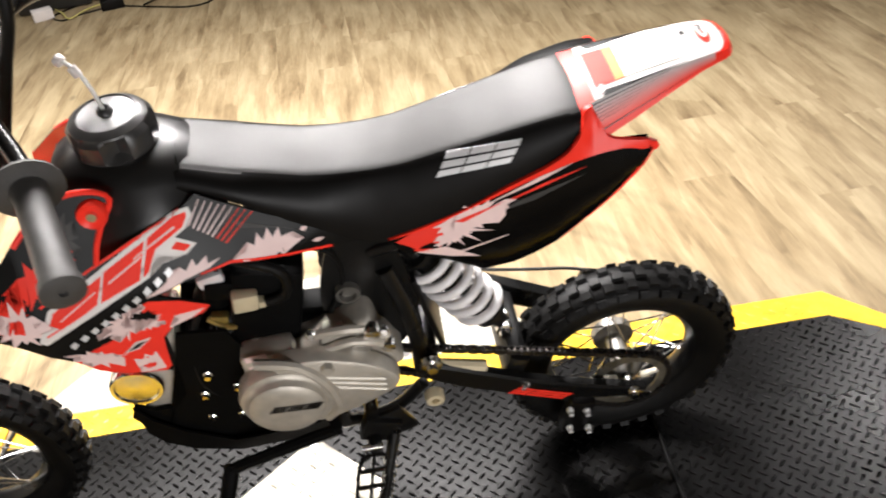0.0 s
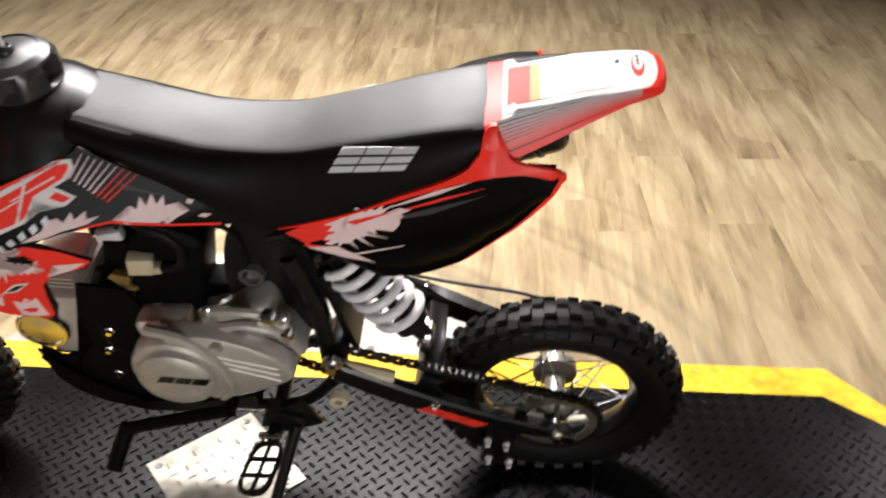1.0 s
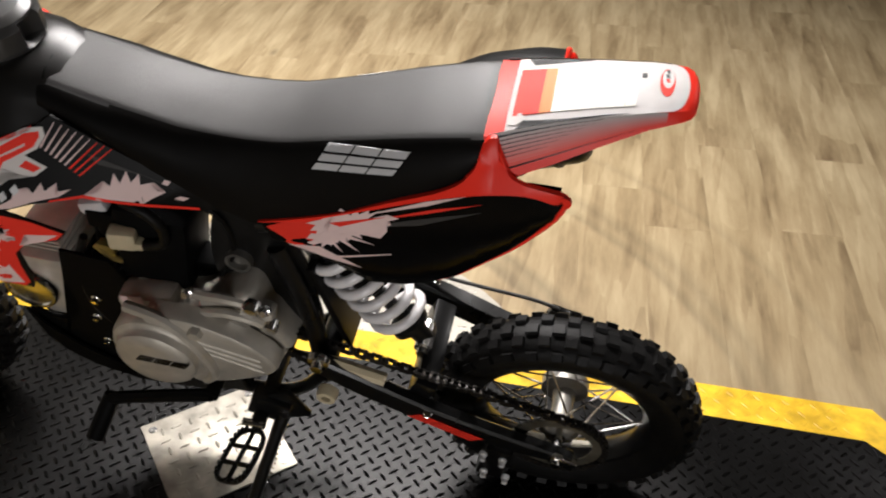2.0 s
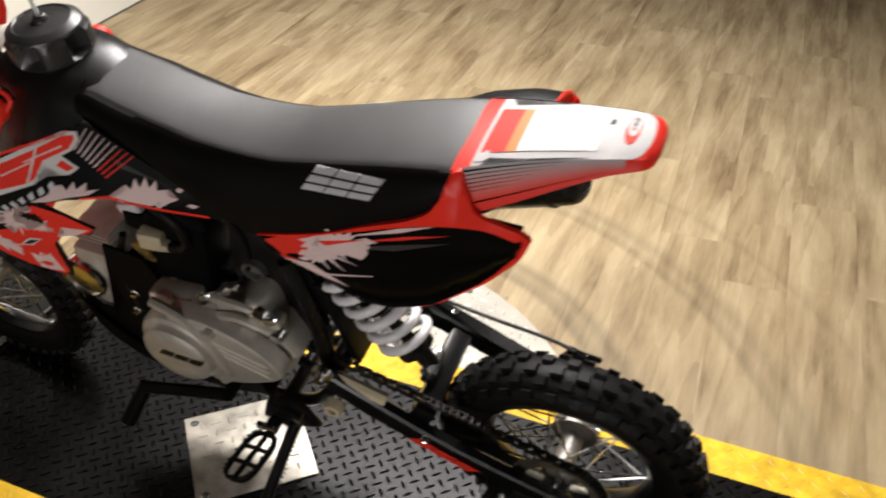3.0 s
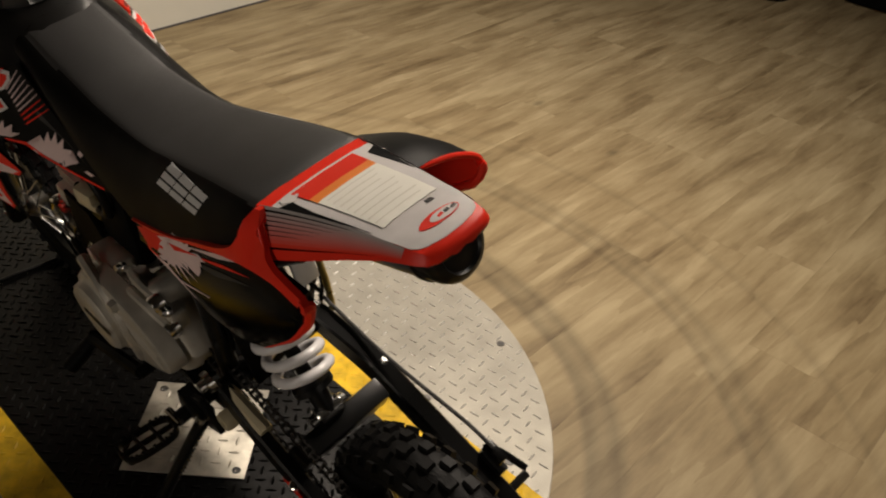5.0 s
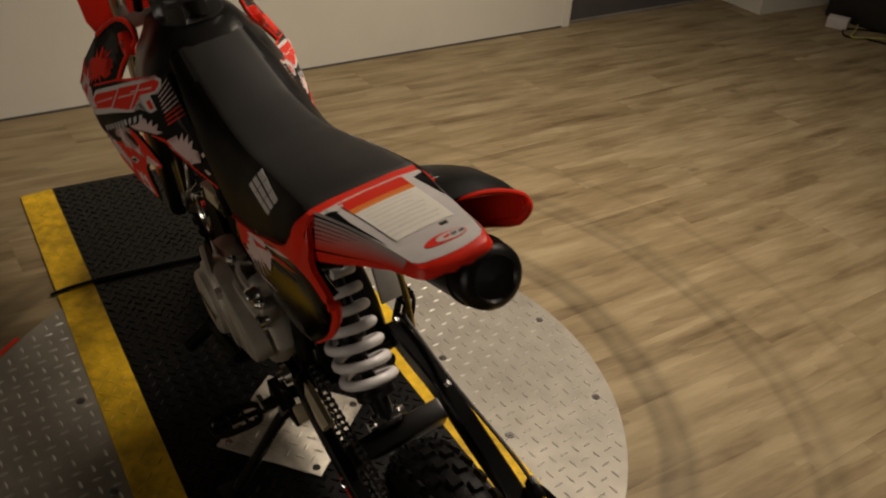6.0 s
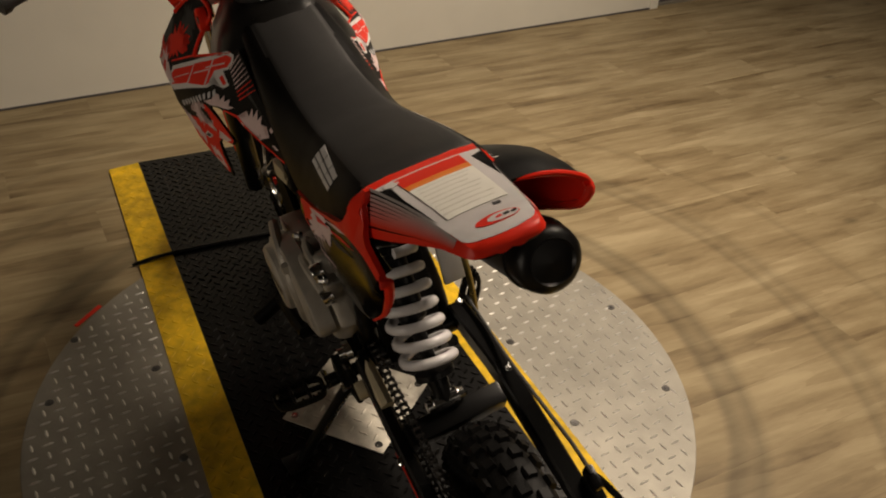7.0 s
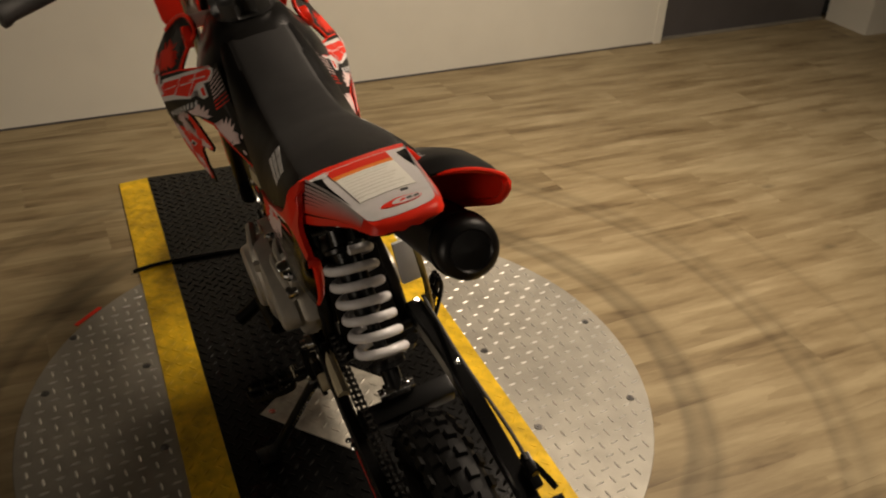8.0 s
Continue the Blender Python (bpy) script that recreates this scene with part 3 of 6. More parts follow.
def wheel(name, cx, cz, radius, lip, width, knobs, hub_r, label):
    """Spoked wheel: rim with its tyre, hub and spokes."""
    bm = bmesh.new()
    w = width * 0.27
    lathe(bm, [(lip, -w), (lip + 0.006, -w - 0.002), (lip + 0.008, -w + 0.003), (lip - 0.004, -w * 0.5), (lip - 0.009, 0), (lip - 0.004, w * 0.5), (lip + 0.008, w - 0.003), (lip + 0.006, w + 0.002), (lip, w), (lip - 0.011, w * 0.45), (lip - 0.014, 0), (lip - 0.011, -w * 0.45), (lip, -w)], (cx, 0, cz), (0, 1, 0), 64)
    rim = part(name, bm, M_FRAME, BIKE, label)
    bm = bmesh.new()
    h, side = radius - 0.008, width / 2
    prof = [(lip + 0.004, -w - 0.003), (lip + 0.018, -w - 0.010), (lip + (h - lip) * 0.45, -side * 0.93), (lip + (h - lip) * 0.68, -side * 0.95), (h - 0.013, -side * 0.80), (h - 0.004, -side * 0.5), (h, 0)]
    prof = prof + [(r, -y) for r, y in prof[-2::-1]]
    lathe(bm, prof, (cx, 0, cz), (0, 1, 0), 72)
    part("tyre", bm, M_TYRE, rim, "black knobby tyre")
    shapes = []
    for lx, ly in ((0.025, 0.021), (0.023, 0.019), (0.022, 0.016)):
        bm = bmesh.new()
        res = bmesh.ops.create_cube(bm, size=1.0)
        for v in res["verts"]:
            if v.co.z > 0:
                v.co.x *= 0.80
                v.co.y *= 0.78
        bmesh.ops.transform(bm, matrix=Matrix.Diagonal((lx, ly, 0.015, 1)), verts=res["verts"])
        me = bpy.data.meshes.new("tread_block")
        bm.to_mesh(me)
        bm.free()
        me.materials.append(M_TYRE)
        shapes.append(me)
    for k in range(knobs):
        for row, (yy, rr, sh, tip) in enumerate(((0, h - 0.001, 0, 0), (-side * 0.46, h - 0.004, 1, 16), (side * 0.46, h - 0.004, 1, -16), (-side * 0.86, h - 0.017, 2, 48), (side * 0.86, h - 0.017, 2, -48))):
            a = 2 * math.pi * (k + (0.5 if row in (1, 2) else 0)) / knobs
            ob = new("tread_block", shapes[sh])
            ob.parent = rim
            ob.matrix_basis = Matrix.Translation((cx + math.cos(a) * rr, yy, cz + math.sin(a) * rr)) @ Matrix.Rotation(-a + math.pi / 2, 4, "Y") @ Matrix.Rotation(radians(tip), 4, "X")
    bm = bmesh.new()
    lathe(bm, [(0.012, -0.062), (hub_r * 0.8, -0.06), (hub_r * 1.25, -0.046), (hub_r * 1.25, -0.041), (hub_r * 0.7, -0.034), (hub_r * 0.62, 0), (hub_r * 0.7, 0.03), (hub_r * 1.45, 0.036), (hub_r * 1.45, 0.055), (0.012, 0.058)], (cx, 0, cz), (0, 1, 0), 28)
    part("hub", bm, M_HUB, rim, "dull cast aluminium hub")
    n = 28
    for k in range(n):
        a = 2 * math.pi * k / n
        side_y = -0.043 if k % 2 else 0.04
        da = radians(38) * (1 if k % 4 < 2 else -1)
        p = V(cx + math.cos(a) * hub_r * 1.15, side_y, cz + math.sin(a) * hub_r * 1.15)
        q = V(cx + math.cos(a + da) * (lip - 0.012), side_y * 0.12, cz + math.sin(a + da) * (lip - 0.012))
        bm = bmesh.new()
        tube(bm, [p, q], 0.0019, 5, smooth=False)
        part("spoke", bm, M_CHROME, rim)
    return rim


REAR = wheel("rear_wheel", 0.05, 0.245, 0.245, 0.156, 0.092, 34, 0.03, "rear wheel with black rim, steel spokes and knobby tyre")
FRONT = wheel("front_wheel", -1.297, 0.252, 0.252, 0.168, 0.076, 38, 0.026, "front wheel with steel spokes and knobby tyre")


def rear_sprocket():
    bm = bmesh.new()
    n = 40
    rings = []
    for y in (-0.076, -0.072):
        rings.append([V(0.05 + math.cos(2 * math.pi * k / (2 * n)) * (0.084 if k % 2 else 0.079), y, 0.245 + math.sin(2 * math.pi * k / (2 * n)) * (0.084 if k % 2 else 0.079)) for k in range(2 * n)])
    inner = [[V(0.05 + math.cos(2 * math.pi * k / (2 * n)) * 0.06, y, 0.245 + math.sin(2 * math.pi * k / (2 * n)) * 0.06) for k in range(2 * n)] for y in (-0.072, -0.076)]
    ring_loft(bm, rings + inner, closed=True)
    for k in range(5):
        a = 2 * math.pi * k / 5 + 0.3
        tube(bm, [V(0.05, -0.072, 0.245) + V(math.cos(a), 0, math.sin(a)) * 0.026, V(0.05, -0.074, 0.245) + V(math.cos(a), 0, math.sin(a)) * 0.063], [0.008, 0.006], 8, smooth=False, flat=0.5)
    part("sprocket", bm, M_WORN, REAR, "worn dark steel rear chain sprocket")
    bm = bmesh.new()
    lathe(bm, [(0.0, -0.118), (0.008, -0.118), (0.009, -0.108), (0.015, -0.108), (0.015, -0.100), (0.008, -0.099), (0.008, 0.12), (0.014, 0.12), (0.014, 0.128), (0, 0.13)], (0.05, 0, 0.245), (0, 1, 0), 12)
    part("axle", bm, M_CHROME, REAR, "bright axle with its nuts")


rear_sprocket()


def chain():
    """Links round both sprockets."""
    c1, r1, c2, r2 = V(-0.395, 0, 0.437), 0.032, V(0.05, 0, 0.245), 0.083
    d = c2 - c1
    base = math.atan2(d.z, d.x)
    off = math.asin((r2 - r1) / d.length)
    up, dn = base + math.pi / 2 + off, base - math.pi / 2 - off
    line = []
    for k in range(41):
        a = up + (dn + 2 * math.pi - up) * k / 40
        line.append(c1 + V(math.cos(a), 0, math.sin(a)) * r1)
    a0, a1 = dn, up
    for k in range(61):
        a = a0 + (a1 - a0) * k / 60
        line.append(c2 + V(math.cos(a), 0, math.sin(a)) * r2)
    line.append(line[0])
    pts, acc = [], 0.0
    pitch = 0.0127
    for a, b in zip(line, line[1:]):
        seg = (b - a).length
        while acc < seg:
            pts.append((a + (b - a) * (acc / seg), (b - a).normalized()))
            acc += pitch
        acc -= seg
    bm = bmesh.new()
    for n, (p, t) in enumerate(pts):
        ang = math.degrees(math.atan2(-t.z, t.x))
        w = 0.0115 if n % 2 else 0.0075
        for s in (-1, 1):
            box(bm, p + t * 0 + V(0, -0.074 + s * w * 0.5, 0), (0.0185, 0.0016, 0.0115), (0, ang, 0))
        tube(bm, [p + V(-0.006 * t.x, -0.0815, 0), p + V(-0.006 * t.x, -0.0665, 0)], 0.0036, 6, smooth=False)
    part("drive_chain", bm, M_CHAIN, BIKE, "oily steel drive chain")


chain()


# seat: x, top z, half width at the crease, bottom z, half width at the bottom
SEAT = ((-0.668, 0.950, 0.054, 0.912, 0.075), (-0.60, 0.928, 0.056, 0.890, 0.085), (-0.55, 0.915, 0.057, 0.856, 0.092), (-0.49, 0.899, 0.058, 0.824, 0.098), (-0.44, 0.894, 0.059, 0.792, 0.101), (-0.395, 0.893, 0.060, 0.774, 0.103), (-0.35, 0.896, 0.061, 0.782, 0.104), (-0.29, 0.910, 0.063, 0.802, 0.104), (-0.235, 0.923, 0.066, 0.831, 0.103), (-0.18, 0.937, 0.069, 0.858, 0.101), (-0.115, 0.951, 0.072, 0.892, 0.095), (-0.085, 0.955, 0.071, 0.918, 0.088), (-0.07, 0.951, 0.068, 0.935, 0.080))


def seat_at(x):
    xs = [s[0] for s in SEAT]
    return [float(np.interp(x, xs, [s[k] for s in SEAT])) for k in range(1, 5)]


def seat_side(x, z, sgn=-1):
    top, hw, bot, hb = seat_at(x)
    crease = top - 0.007
    s = min(1, max(0, (crease - z) / max(0.01, crease - bot)))
    return sgn * (hw + (hb - hw) * (s ** 0.62) + 0.005 * math.sin(math.pi * s) + 0.0015 * min(1, s / 0.2))


def seat():
    bm = bmesh.new()
    rings = []
    n = 40
    for k in range(n + 1):
        x = SEAT[0][0] + (SEAT[-1][0] - SEAT[0][0]) * k / n
        top, hw, bot, hb = seat_at(x)
        crease = top - 0.007
        half = [(0, top), (hw * 0.4, top - 0.001), (hw * 0.72, top - 0.003), (hw * 0.88, top - 0.0042), (hw * 0.96, top - 0.0055), (hw, crease)]
        for s in (0.03, 0.09, 0.2, 0.4, 0.6, 0.8, 1.0):
            half.append((abs(seat_side(x, crease - (crease - bot) * s)), crease - (crease - bot) * s))
        half.append((hb - 0.02, bot - 0.003))
        ring = [V(x, -y, z) for y, z in half] + [V(x, y, z) for y, z in half[:0:-1]]
        rings.append(ring)
    ring_loft(bm, rings)
    ob = part("seat", bm, M_SEAT, BIKE, "long black vinyl seat, grained on top, with a printed silver mark")
    ob.data.materials.append(M_SEATSIDE)
    for face in ob.data.polygons:
        c = face.center
        if c.z < seat_at(c.x)[0] - 0.0076:
            face.material_index = 1
    # stitched piping across the front
    bm = bmesh.new()
    top, hw, bot, hb = seat_at(-0.662)
    tube(bm, [(-0.661, -hw - 0.012, bot + 0.005), (-0.663, -hw - 0.004, top - 0.014), (-0.665, -hw * 0.7, top - 0.001), (-0.665, 0, top + 0.002), (-0.665, hw * 0.7, top - 0.001), (-0.663, hw + 0.004, top - 0.014), (-0.661, hw + 0.012, bot + 0.005)], 0.004, 8)
    part("piping", bm, M_BLACK, ob)
    # printed mark: three slanted angular blocks with a slot each
    for sgn in (-1, 1):
        for bars in mark_bars(-0.303, 0.874, -0.192, 0.891, 0.027, 0.026):
            part("printed_mark", sheet(bars, lambda x, z: seat_side(x, z, sgn) + sgn * 0.0008, 0.0006, 0.012, sgn), M_SILVER, ob)


def mark_bars(x0, z0, x1, z1, height, lean):
    """Plain slanted bars that stand for the maker's mark: three blocks of three strokes, the last with a foot."""
    L = math.hypot(x1 - x0, z1 - z0)
    ux, uz = (x1 - x0) / L, (z1 - z0) / L

    def at(u, w):
        q = u + lean / height * w
        return (x0 + ux * q - uz * w, z0 + uz * q + ux * w)
    out, step = [], L / 3
    for k in range(3):
        a, b = k * step + 0.0012, (k + 1) * step - 0.0012
        for lo, hi in ((0.0, 0.27), (0.365, 0.635), (0.73, 1.0)):
            out.append([at(a, height * lo), at(b, height * lo), at(b, height * hi), at(a, height * hi)])
    return out


seat()


def tank():
    bm = bmesh.new()
    rings = []
    # x, top z, half width, bottom z
    rows = ((-0.850, 0.90, 0.05, 0.82), (-0.838, 0.935, 0.068, 0.79), (-0.81, 0.952, 0.080, 0.77), (-0.77, 0.957, 0.082, 0.76), (-0.73, 0.956, 0.088, 0.76), (-0.69, 0.950, 0.085, 0.77), (-0.655, 0.942, 0.072, 0.80), (-0.60, 0.90, 0.06, 0.80))
    for x, top, hw, bot in rows:
        h = top - bot
        half = [(0, top), (hw * 0.5, top - 0.003), (hw * 0.82, top - 0.014), (hw * 0.97, top - 0.034), (hw * 1.24, top - h * 0.35), (hw * 1.48, top - h * 0.6), (hw * 1.55, bot + 0.02), (hw * 1.1, bot)]
        rings.append([V(x, -y, z) for y, z in half] + [V(x, y, z) for y, z in half[:0:-1]])
    ring_loft(bm, rings)
    ob = part("fuel_tank", bm, M_TANK, BIKE, "satin black plastic fuel tank")
    ob.location = (-0.006, 0, 0.012)
    bm = bmesh.new()
    c, seg = V(-0.74, 0, 0.945), 48
    prof = [(0.056, 0.0), (0.061, 0.006), (0.062, 0.012), (0.062, 0.036), (0.056, 0.0425), (0.055, 0.046), (0.046, 0.052), (0.043, 0.053), (0.041, 0.051), (0.018, 0.0535), (0.012, 0.054), (0.010, 0.060), (0.007, 0.062), (0.006, 0.050)]
    rings = []
    for r, h in prof:
        ring = []
        for k in range(seg):
            a = 2 * math.pi * k / seg
            dent = 0.0
            if 0.008 < h < 0.042 and r > 0.05:
                dent = 0.020 * max(0, math.cos(5 * a + 0.4)) ** 0.8
            ring.append(c + V(math.cos(a) * (r - dent), math.sin(a) * (r - dent), h))
        rings.append(ring)
    ring_loft(bm, rings)
    cap = part("fuel_cap", bm, M_CAP, ob, "black ribbed fuel cap")
    bm = bmesh.new()
    tube(bm, [(-0.741, 0.0, 0.995), (-0.745, 0.003, 1.03), (-0.756, 0.01, 1.06), (-0.775, 0.022, 1.075)], 0.0032, 8)
    part("breather_hose", bm, M_CLEAR, cap, "clear breather hose")
    bm = bmesh.new()
    tube(bm, [(-0.757, 0.010, 1.055), (-0.764, 0.014, 1.068)], 0.0065, 10, smooth=False)
    lathe(bm, [(0, 0), (0.008, 0.001), (0.009, 0.006), (0.008, 0.011), (0, 0.012)], (-0.774, 0.02, 1.072), (-0.6, 0.4, 0.4), 10)
    part("vent_valve", bm, M_WHITE, cap, "small white vent valve")


tank()


def shroud_y(x, z, sgn=-1):
    """Side surface of the radiator shroud: stands out in front, leans in towards the tank above."""
    b = 0.147 + 0.25 * (-0.66 - max(-0.89, min(-0.42, x)))
    b -= 0.5 * max(0, z - 0.808)
    b -= 0.10 * max(0, 0.68 - z)
    return sgn * b


def splash(cx, cz, rx, rz, spikes, seed, turn=0.0, lo=0.0, hi=2 * math.pi):
    """A blot with a ragged, spiky edge."""
    rng = random.Random(seed)
    out = []
    n = int(spikes * 1.5) * 2
    for k in range(n):
        a = lo + (hi - lo) * (k + rng.uniform(-0.25, 0.25)) / n
        r = 1.0 + rng.uniform(0.1, 0.85) if k % 2 else 1.0 - rng.uniform(0.08, 0.28)
        x, z = math.cos(a) * rx * r, math.sin(a) * rz * r
        out.append((cx + x * math.cos(turn) - z * math.sin(turn), cz + x * math.sin(turn) + z * math.cos(turn)))
    return out


SHROUD = [(-0.421, 0.775), (-0.481, 0.822), (-0.549, 0.858), (-0.646, 0.915), (-0.671, 0.9), (-0.724, 0.883), (-0.788, 0.865), (-0.772, 0.908), (-0.748, 0.941), (-0.760, 0.955), (-0.790, 0.963), (-0.823, 0.961), (-0.883, 0.924), (-0.949, 0.859), (-0.965, 0.812), (-0.927, 0.785), (-0.873, 0.731), (-0.822, 0.68), (-0.752, 0.625), (-0.74, 0.657), (-0.738, 0.711), (-0.723, 0.729), (-0.674, 0.733), (-0.661, 0.747), (-0.702, 0.778), (-0.726, 0.797), (-0.683, 0.808), (-0.66, 0.809), (-0.614, 0.813), (-0.538, 0.792), (-0.47, 0.78)]


def shroud(sgn):
    drop = 0.0 if sgn < 0 else 0.03
    f = lambda x, z: shroud_y(x, z + drop, sgn)  # noqa: E731

    def lift(h):
        return lambda x, z: shroud_y(x, z + drop, sgn) + sgn * h
    low = lambda poly: [(x, z - drop) for x, z in poly]  # noqa: E731
    ob = part("side_shroud", sheet(low(SHROUD), f, 0.004, 0.025, sgn), M_SHROUD, BIKE, "red, black and white side shroud with splatter graphics")
    ob.data.materials.append(M_RED)
    for face in ob.data.polygons:
        if face.normal.y * sgn < -0.3:
            face.material_index = 1
    mark = [(-0.892, 0.784), (-0.866, 0.829), (-0.679, 0.903), (-0.656, 0.903), (-0.654, 0.892), (-0.666, 0.877), (-0.683, 0.87), (-0.656, 0.854), (-0.672, 0.844), (-0.695, 0.848), (-0.712, 0.857), (-0.729, 0.829), (-0.793, 0.81), (-0.884, 0.775)]
    decals = [
        (M_REDDECAL, [(-0.740, 0.794), (-0.700, 0.775), (-0.664, 0.746), (-0.676, 0.735), (-0.723, 0.728), (-0.742, 0.711), (-0.750, 0.640), (-0.760, 0.632), (-0.809, 0.657), (-0.842, 0.688), (-0.866, 0.726), (-0.833, 0.735), (-0.802, 0.742), (-0.775, 0.765), (-0.765, 0.788)], 0.0006),
        (M_PINK, splash(-0.779, 0.763, 0.026, 0.019, 13, 3, 0.5), 0.0010),
        (M_PINK, splash(-0.758, 0.756, 0.024, 0.012, 10, 33, -0.5), 0.0010),
        (M_SHROUD, splash(-0.754, 0.770, 0.014, 0.007, 8, 6, -0.4), 0.0014),
        (M_PINK, [(-0.715, 0.749), (-0.672, 0.744), (-0.694, 0.733), (-0.730, 0.727), (-0.712, 0.738)], 0.0010),
        (M_PINK, [(-0.793, 0.688), (-0.781, 0.680), (-0.776, 0.690), (-0.768, 0.681), (-0.760, 0.688), (-0.758, 0.640), (-0.776, 0.643), (-0.793, 0.650), (-0.786, 0.664)], 0.0010),
        (M_REDDECAL, splash(-0.777, 0.660, 0.006, 0.006, 6, 34, 0.0), 0.0014),
        (M_PINK, splash(-0.833, 0.713, 0.030, 0.012, 9, 7, -0.6), 0.0010),
        (M_PINK, splash(-0.906, 0.813, 0.026, 0.022, 9, 5, -0.5), 0.0010),
        (M_REDDECAL, splash(-0.928, 0.828, 0.022, 0.020, 9, 25, -0.5), 0.0008),
        (M_WHITE, [(-0.801, 0.706), (-0.78, 0.722), (-0.758, 0.721), (-0.779, 0.706)], 0.0013),
        (M_SHROUD, [(-0.795, 0.708), (-0.779, 0.718), (-0.764, 0.718), (-0.78, 0.709)], 0.0017),
        (M_PINK, [(-0.741, 0.801), (-0.708, 0.816), (-0.703, 0.827), (-0.694, 0.82), (-0.686, 0.83), (-0.679, 0.822), (-0.667, 0.835), (-0.664, 0.824), (-0.647, 0.834), (-0.651, 0.822), (-0.629, 0.825), (-0.647, 0.816), (-0.683, 0.811), (-0.712, 0.803)], 0.0008),
        (M_PINK, [(-0.618, 0.814), (-0.591, 0.821), (-0.588, 0.833), (-0.579, 0.826), (-0.573, 0.842), (-0.566, 0.829), (-0.557, 0.844), (-0.552, 0.829), (-0.541, 0.84), (-0.54, 0.826), (-0.522, 0.828), (-0.53, 0.819), (-0.508, 0.815), (-0.527, 0.807), (-0.544, 0.796)], 0.0008),
        (M_REDDECAL, [(-0.47, 0.781), (-0.538, 0.793), (-0.615, 0.813), (-0.66, 0.81), (-0.66, 0.812), (-0.615, 0.817), (-0.538, 0.798), (-0.47, 0.786)], 0.0012),
        (M_PINK, [(-0.512, 0.826), (-0.509, 0.831), (-0.5, 0.828), (-0.505, 0.823)], 0.0010),
        (M_PINK, [(-0.498, 0.805), (-0.49, 0.809), (-0.478, 0.805), (-0.488, 0.8)], 0.0010),
        (M_REDDECAL, [(-0.671, 0.9), (-0.724, 0.883), (-0.76, 0.873), (-0.8, 0.862), (-0.874, 0.834), (-0.875, 0.837), (-0.801, 0.865), (-0.761, 0.877), (-0.724, 0.888), (-0.669, 0.905)], 0.0012),
        (M_GREY, splash(-0.828, 0.912, 0.020, 0.028, 9, 11, 0.2), 0.0006),
        (M_REDDECAL, splash(-0.87, 0.868, 0.040, 0.019, 13, 12, 0.5), 0.0009),
        (M_GREY, [(-0.603, 0.867), (-0.546, 0.842), (-0.49, 0.815), (-0.531, 0.836), (-0.592, 0.854)], 0.0005),
        (M_WHITE, mark, 0.0012),
        (M_REDDECAL, [(-0.88, 0.789), (-0.861, 0.824), (-0.788, 0.852), (-0.803, 0.817)], 0.0017),
        (M_REDDECAL, [(-0.798, 0.817), (-0.784, 0.855), (-0.723, 0.878), (-0.741, 0.83)], 0.0017),
        (M_REDDECAL, [(-0.736, 0.832), (-0.718, 0.88), (-0.679, 0.897), (-0.661, 0.898), (-0.661, 0.892), (-0.67, 0.88), (-0.711, 0.863), (-0.727, 0.837)], 0.0017),
        (M_REDDECAL, [(-0.691, 0.857), (-0.682, 0.864), (-0.664, 0.854), (-0.674, 0.849)], 0.0017),
        (M_PINK, [(-0.854, 0.812), (-0.801, 0.835), (-0.801, 0.833), (-0.855, 0.81)], 0.0022),
        (M_PINK, [(-0.781, 0.841), (-0.731, 0.861), (-0.731, 0.859), (-0.782, 0.838)], 0.0022),
        (M_PINK, [(-0.742, 0.861), (-0.68, 0.885), (-0.68, 0.882), (-0.742, 0.859)], 0.0022),
    ]
    for k in range(9):
        u = k / 8
        x0, z0, x1, z1 = -0.641 + 0.068 * u, 0.908 - 0.036 * u, -0.663 + 0.045 * u, 0.879 - 0.037 * u
        decals.append((M_PINK if k < 6 else M_REDDECAL, [(x0, z0), (x0 + 0.0010, z0 - 0.0006), (x1 + 0.0024, z1 - 0.0013), (x1, z1)], 0.0010))
    for k in range(10):
        u = k / 10
        x, z = -0.86 + 0.169 * u, 0.758 + 0.079 * u
        decals.append((M_SILVER, [(x, z), (x + 0.008, z + 0.006), (x + 0.012, z - 0.003), (x + 0.004, z - 0.009)], 0.0013))
    decals = [(m, low(q), h) for m, q, h in decals]
    for mat, poly, h in decals:
        part("decal", sheet(poly, lift(h), 0.0004, 0.025, sgn), mat, ob)
    bm = bmesh.new()
    rim = [(-0.884, 0.919), (-0.855, 0.943), (-0.823, 0.959), (-0.793, 0.961), (-0.764, 0.953), (-0.752, 0.941), (-0.761, 0.926), (-0.774, 0.908), (-0.784, 0.888), (-0.790, 0.867)]
    tube(bm, [(x, f(x, z - drop) + sgn * 0.0005, z - drop) for x, z in rim], 0.0042, 8, step=0.008)
    part("red_rim", bm, M_RED, ob, "red raised rim round the bolt tab")
    bm = bmesh.new()
    bx, bz = -0.778, 0.93 - drop
    y = shroud_y(bx, bz + drop, sgn) + sgn * 0.004
    lathe(bm, [(0.0, 0.006), (0.007, 0.006), (0.0075, 0.004), (0.0085, 0.002)], (bx, y, bz), (0, sgn, 0.12), 16)
    part("bolt", bm, M_CHROME, ob)
    bm = bmesh.new()
    lathe(bm, [(0.0085, 0.002), (0.015, 0.004), (0.019, 0.006), (0.021, 0.003), (0.021, -0.010)], (bx, y, bz), (0, sgn, 0.12), 20)
    part("red_washer_cup", bm, M_RED, ob, "round red washer cup")


shroud(-1)
shroud(1)


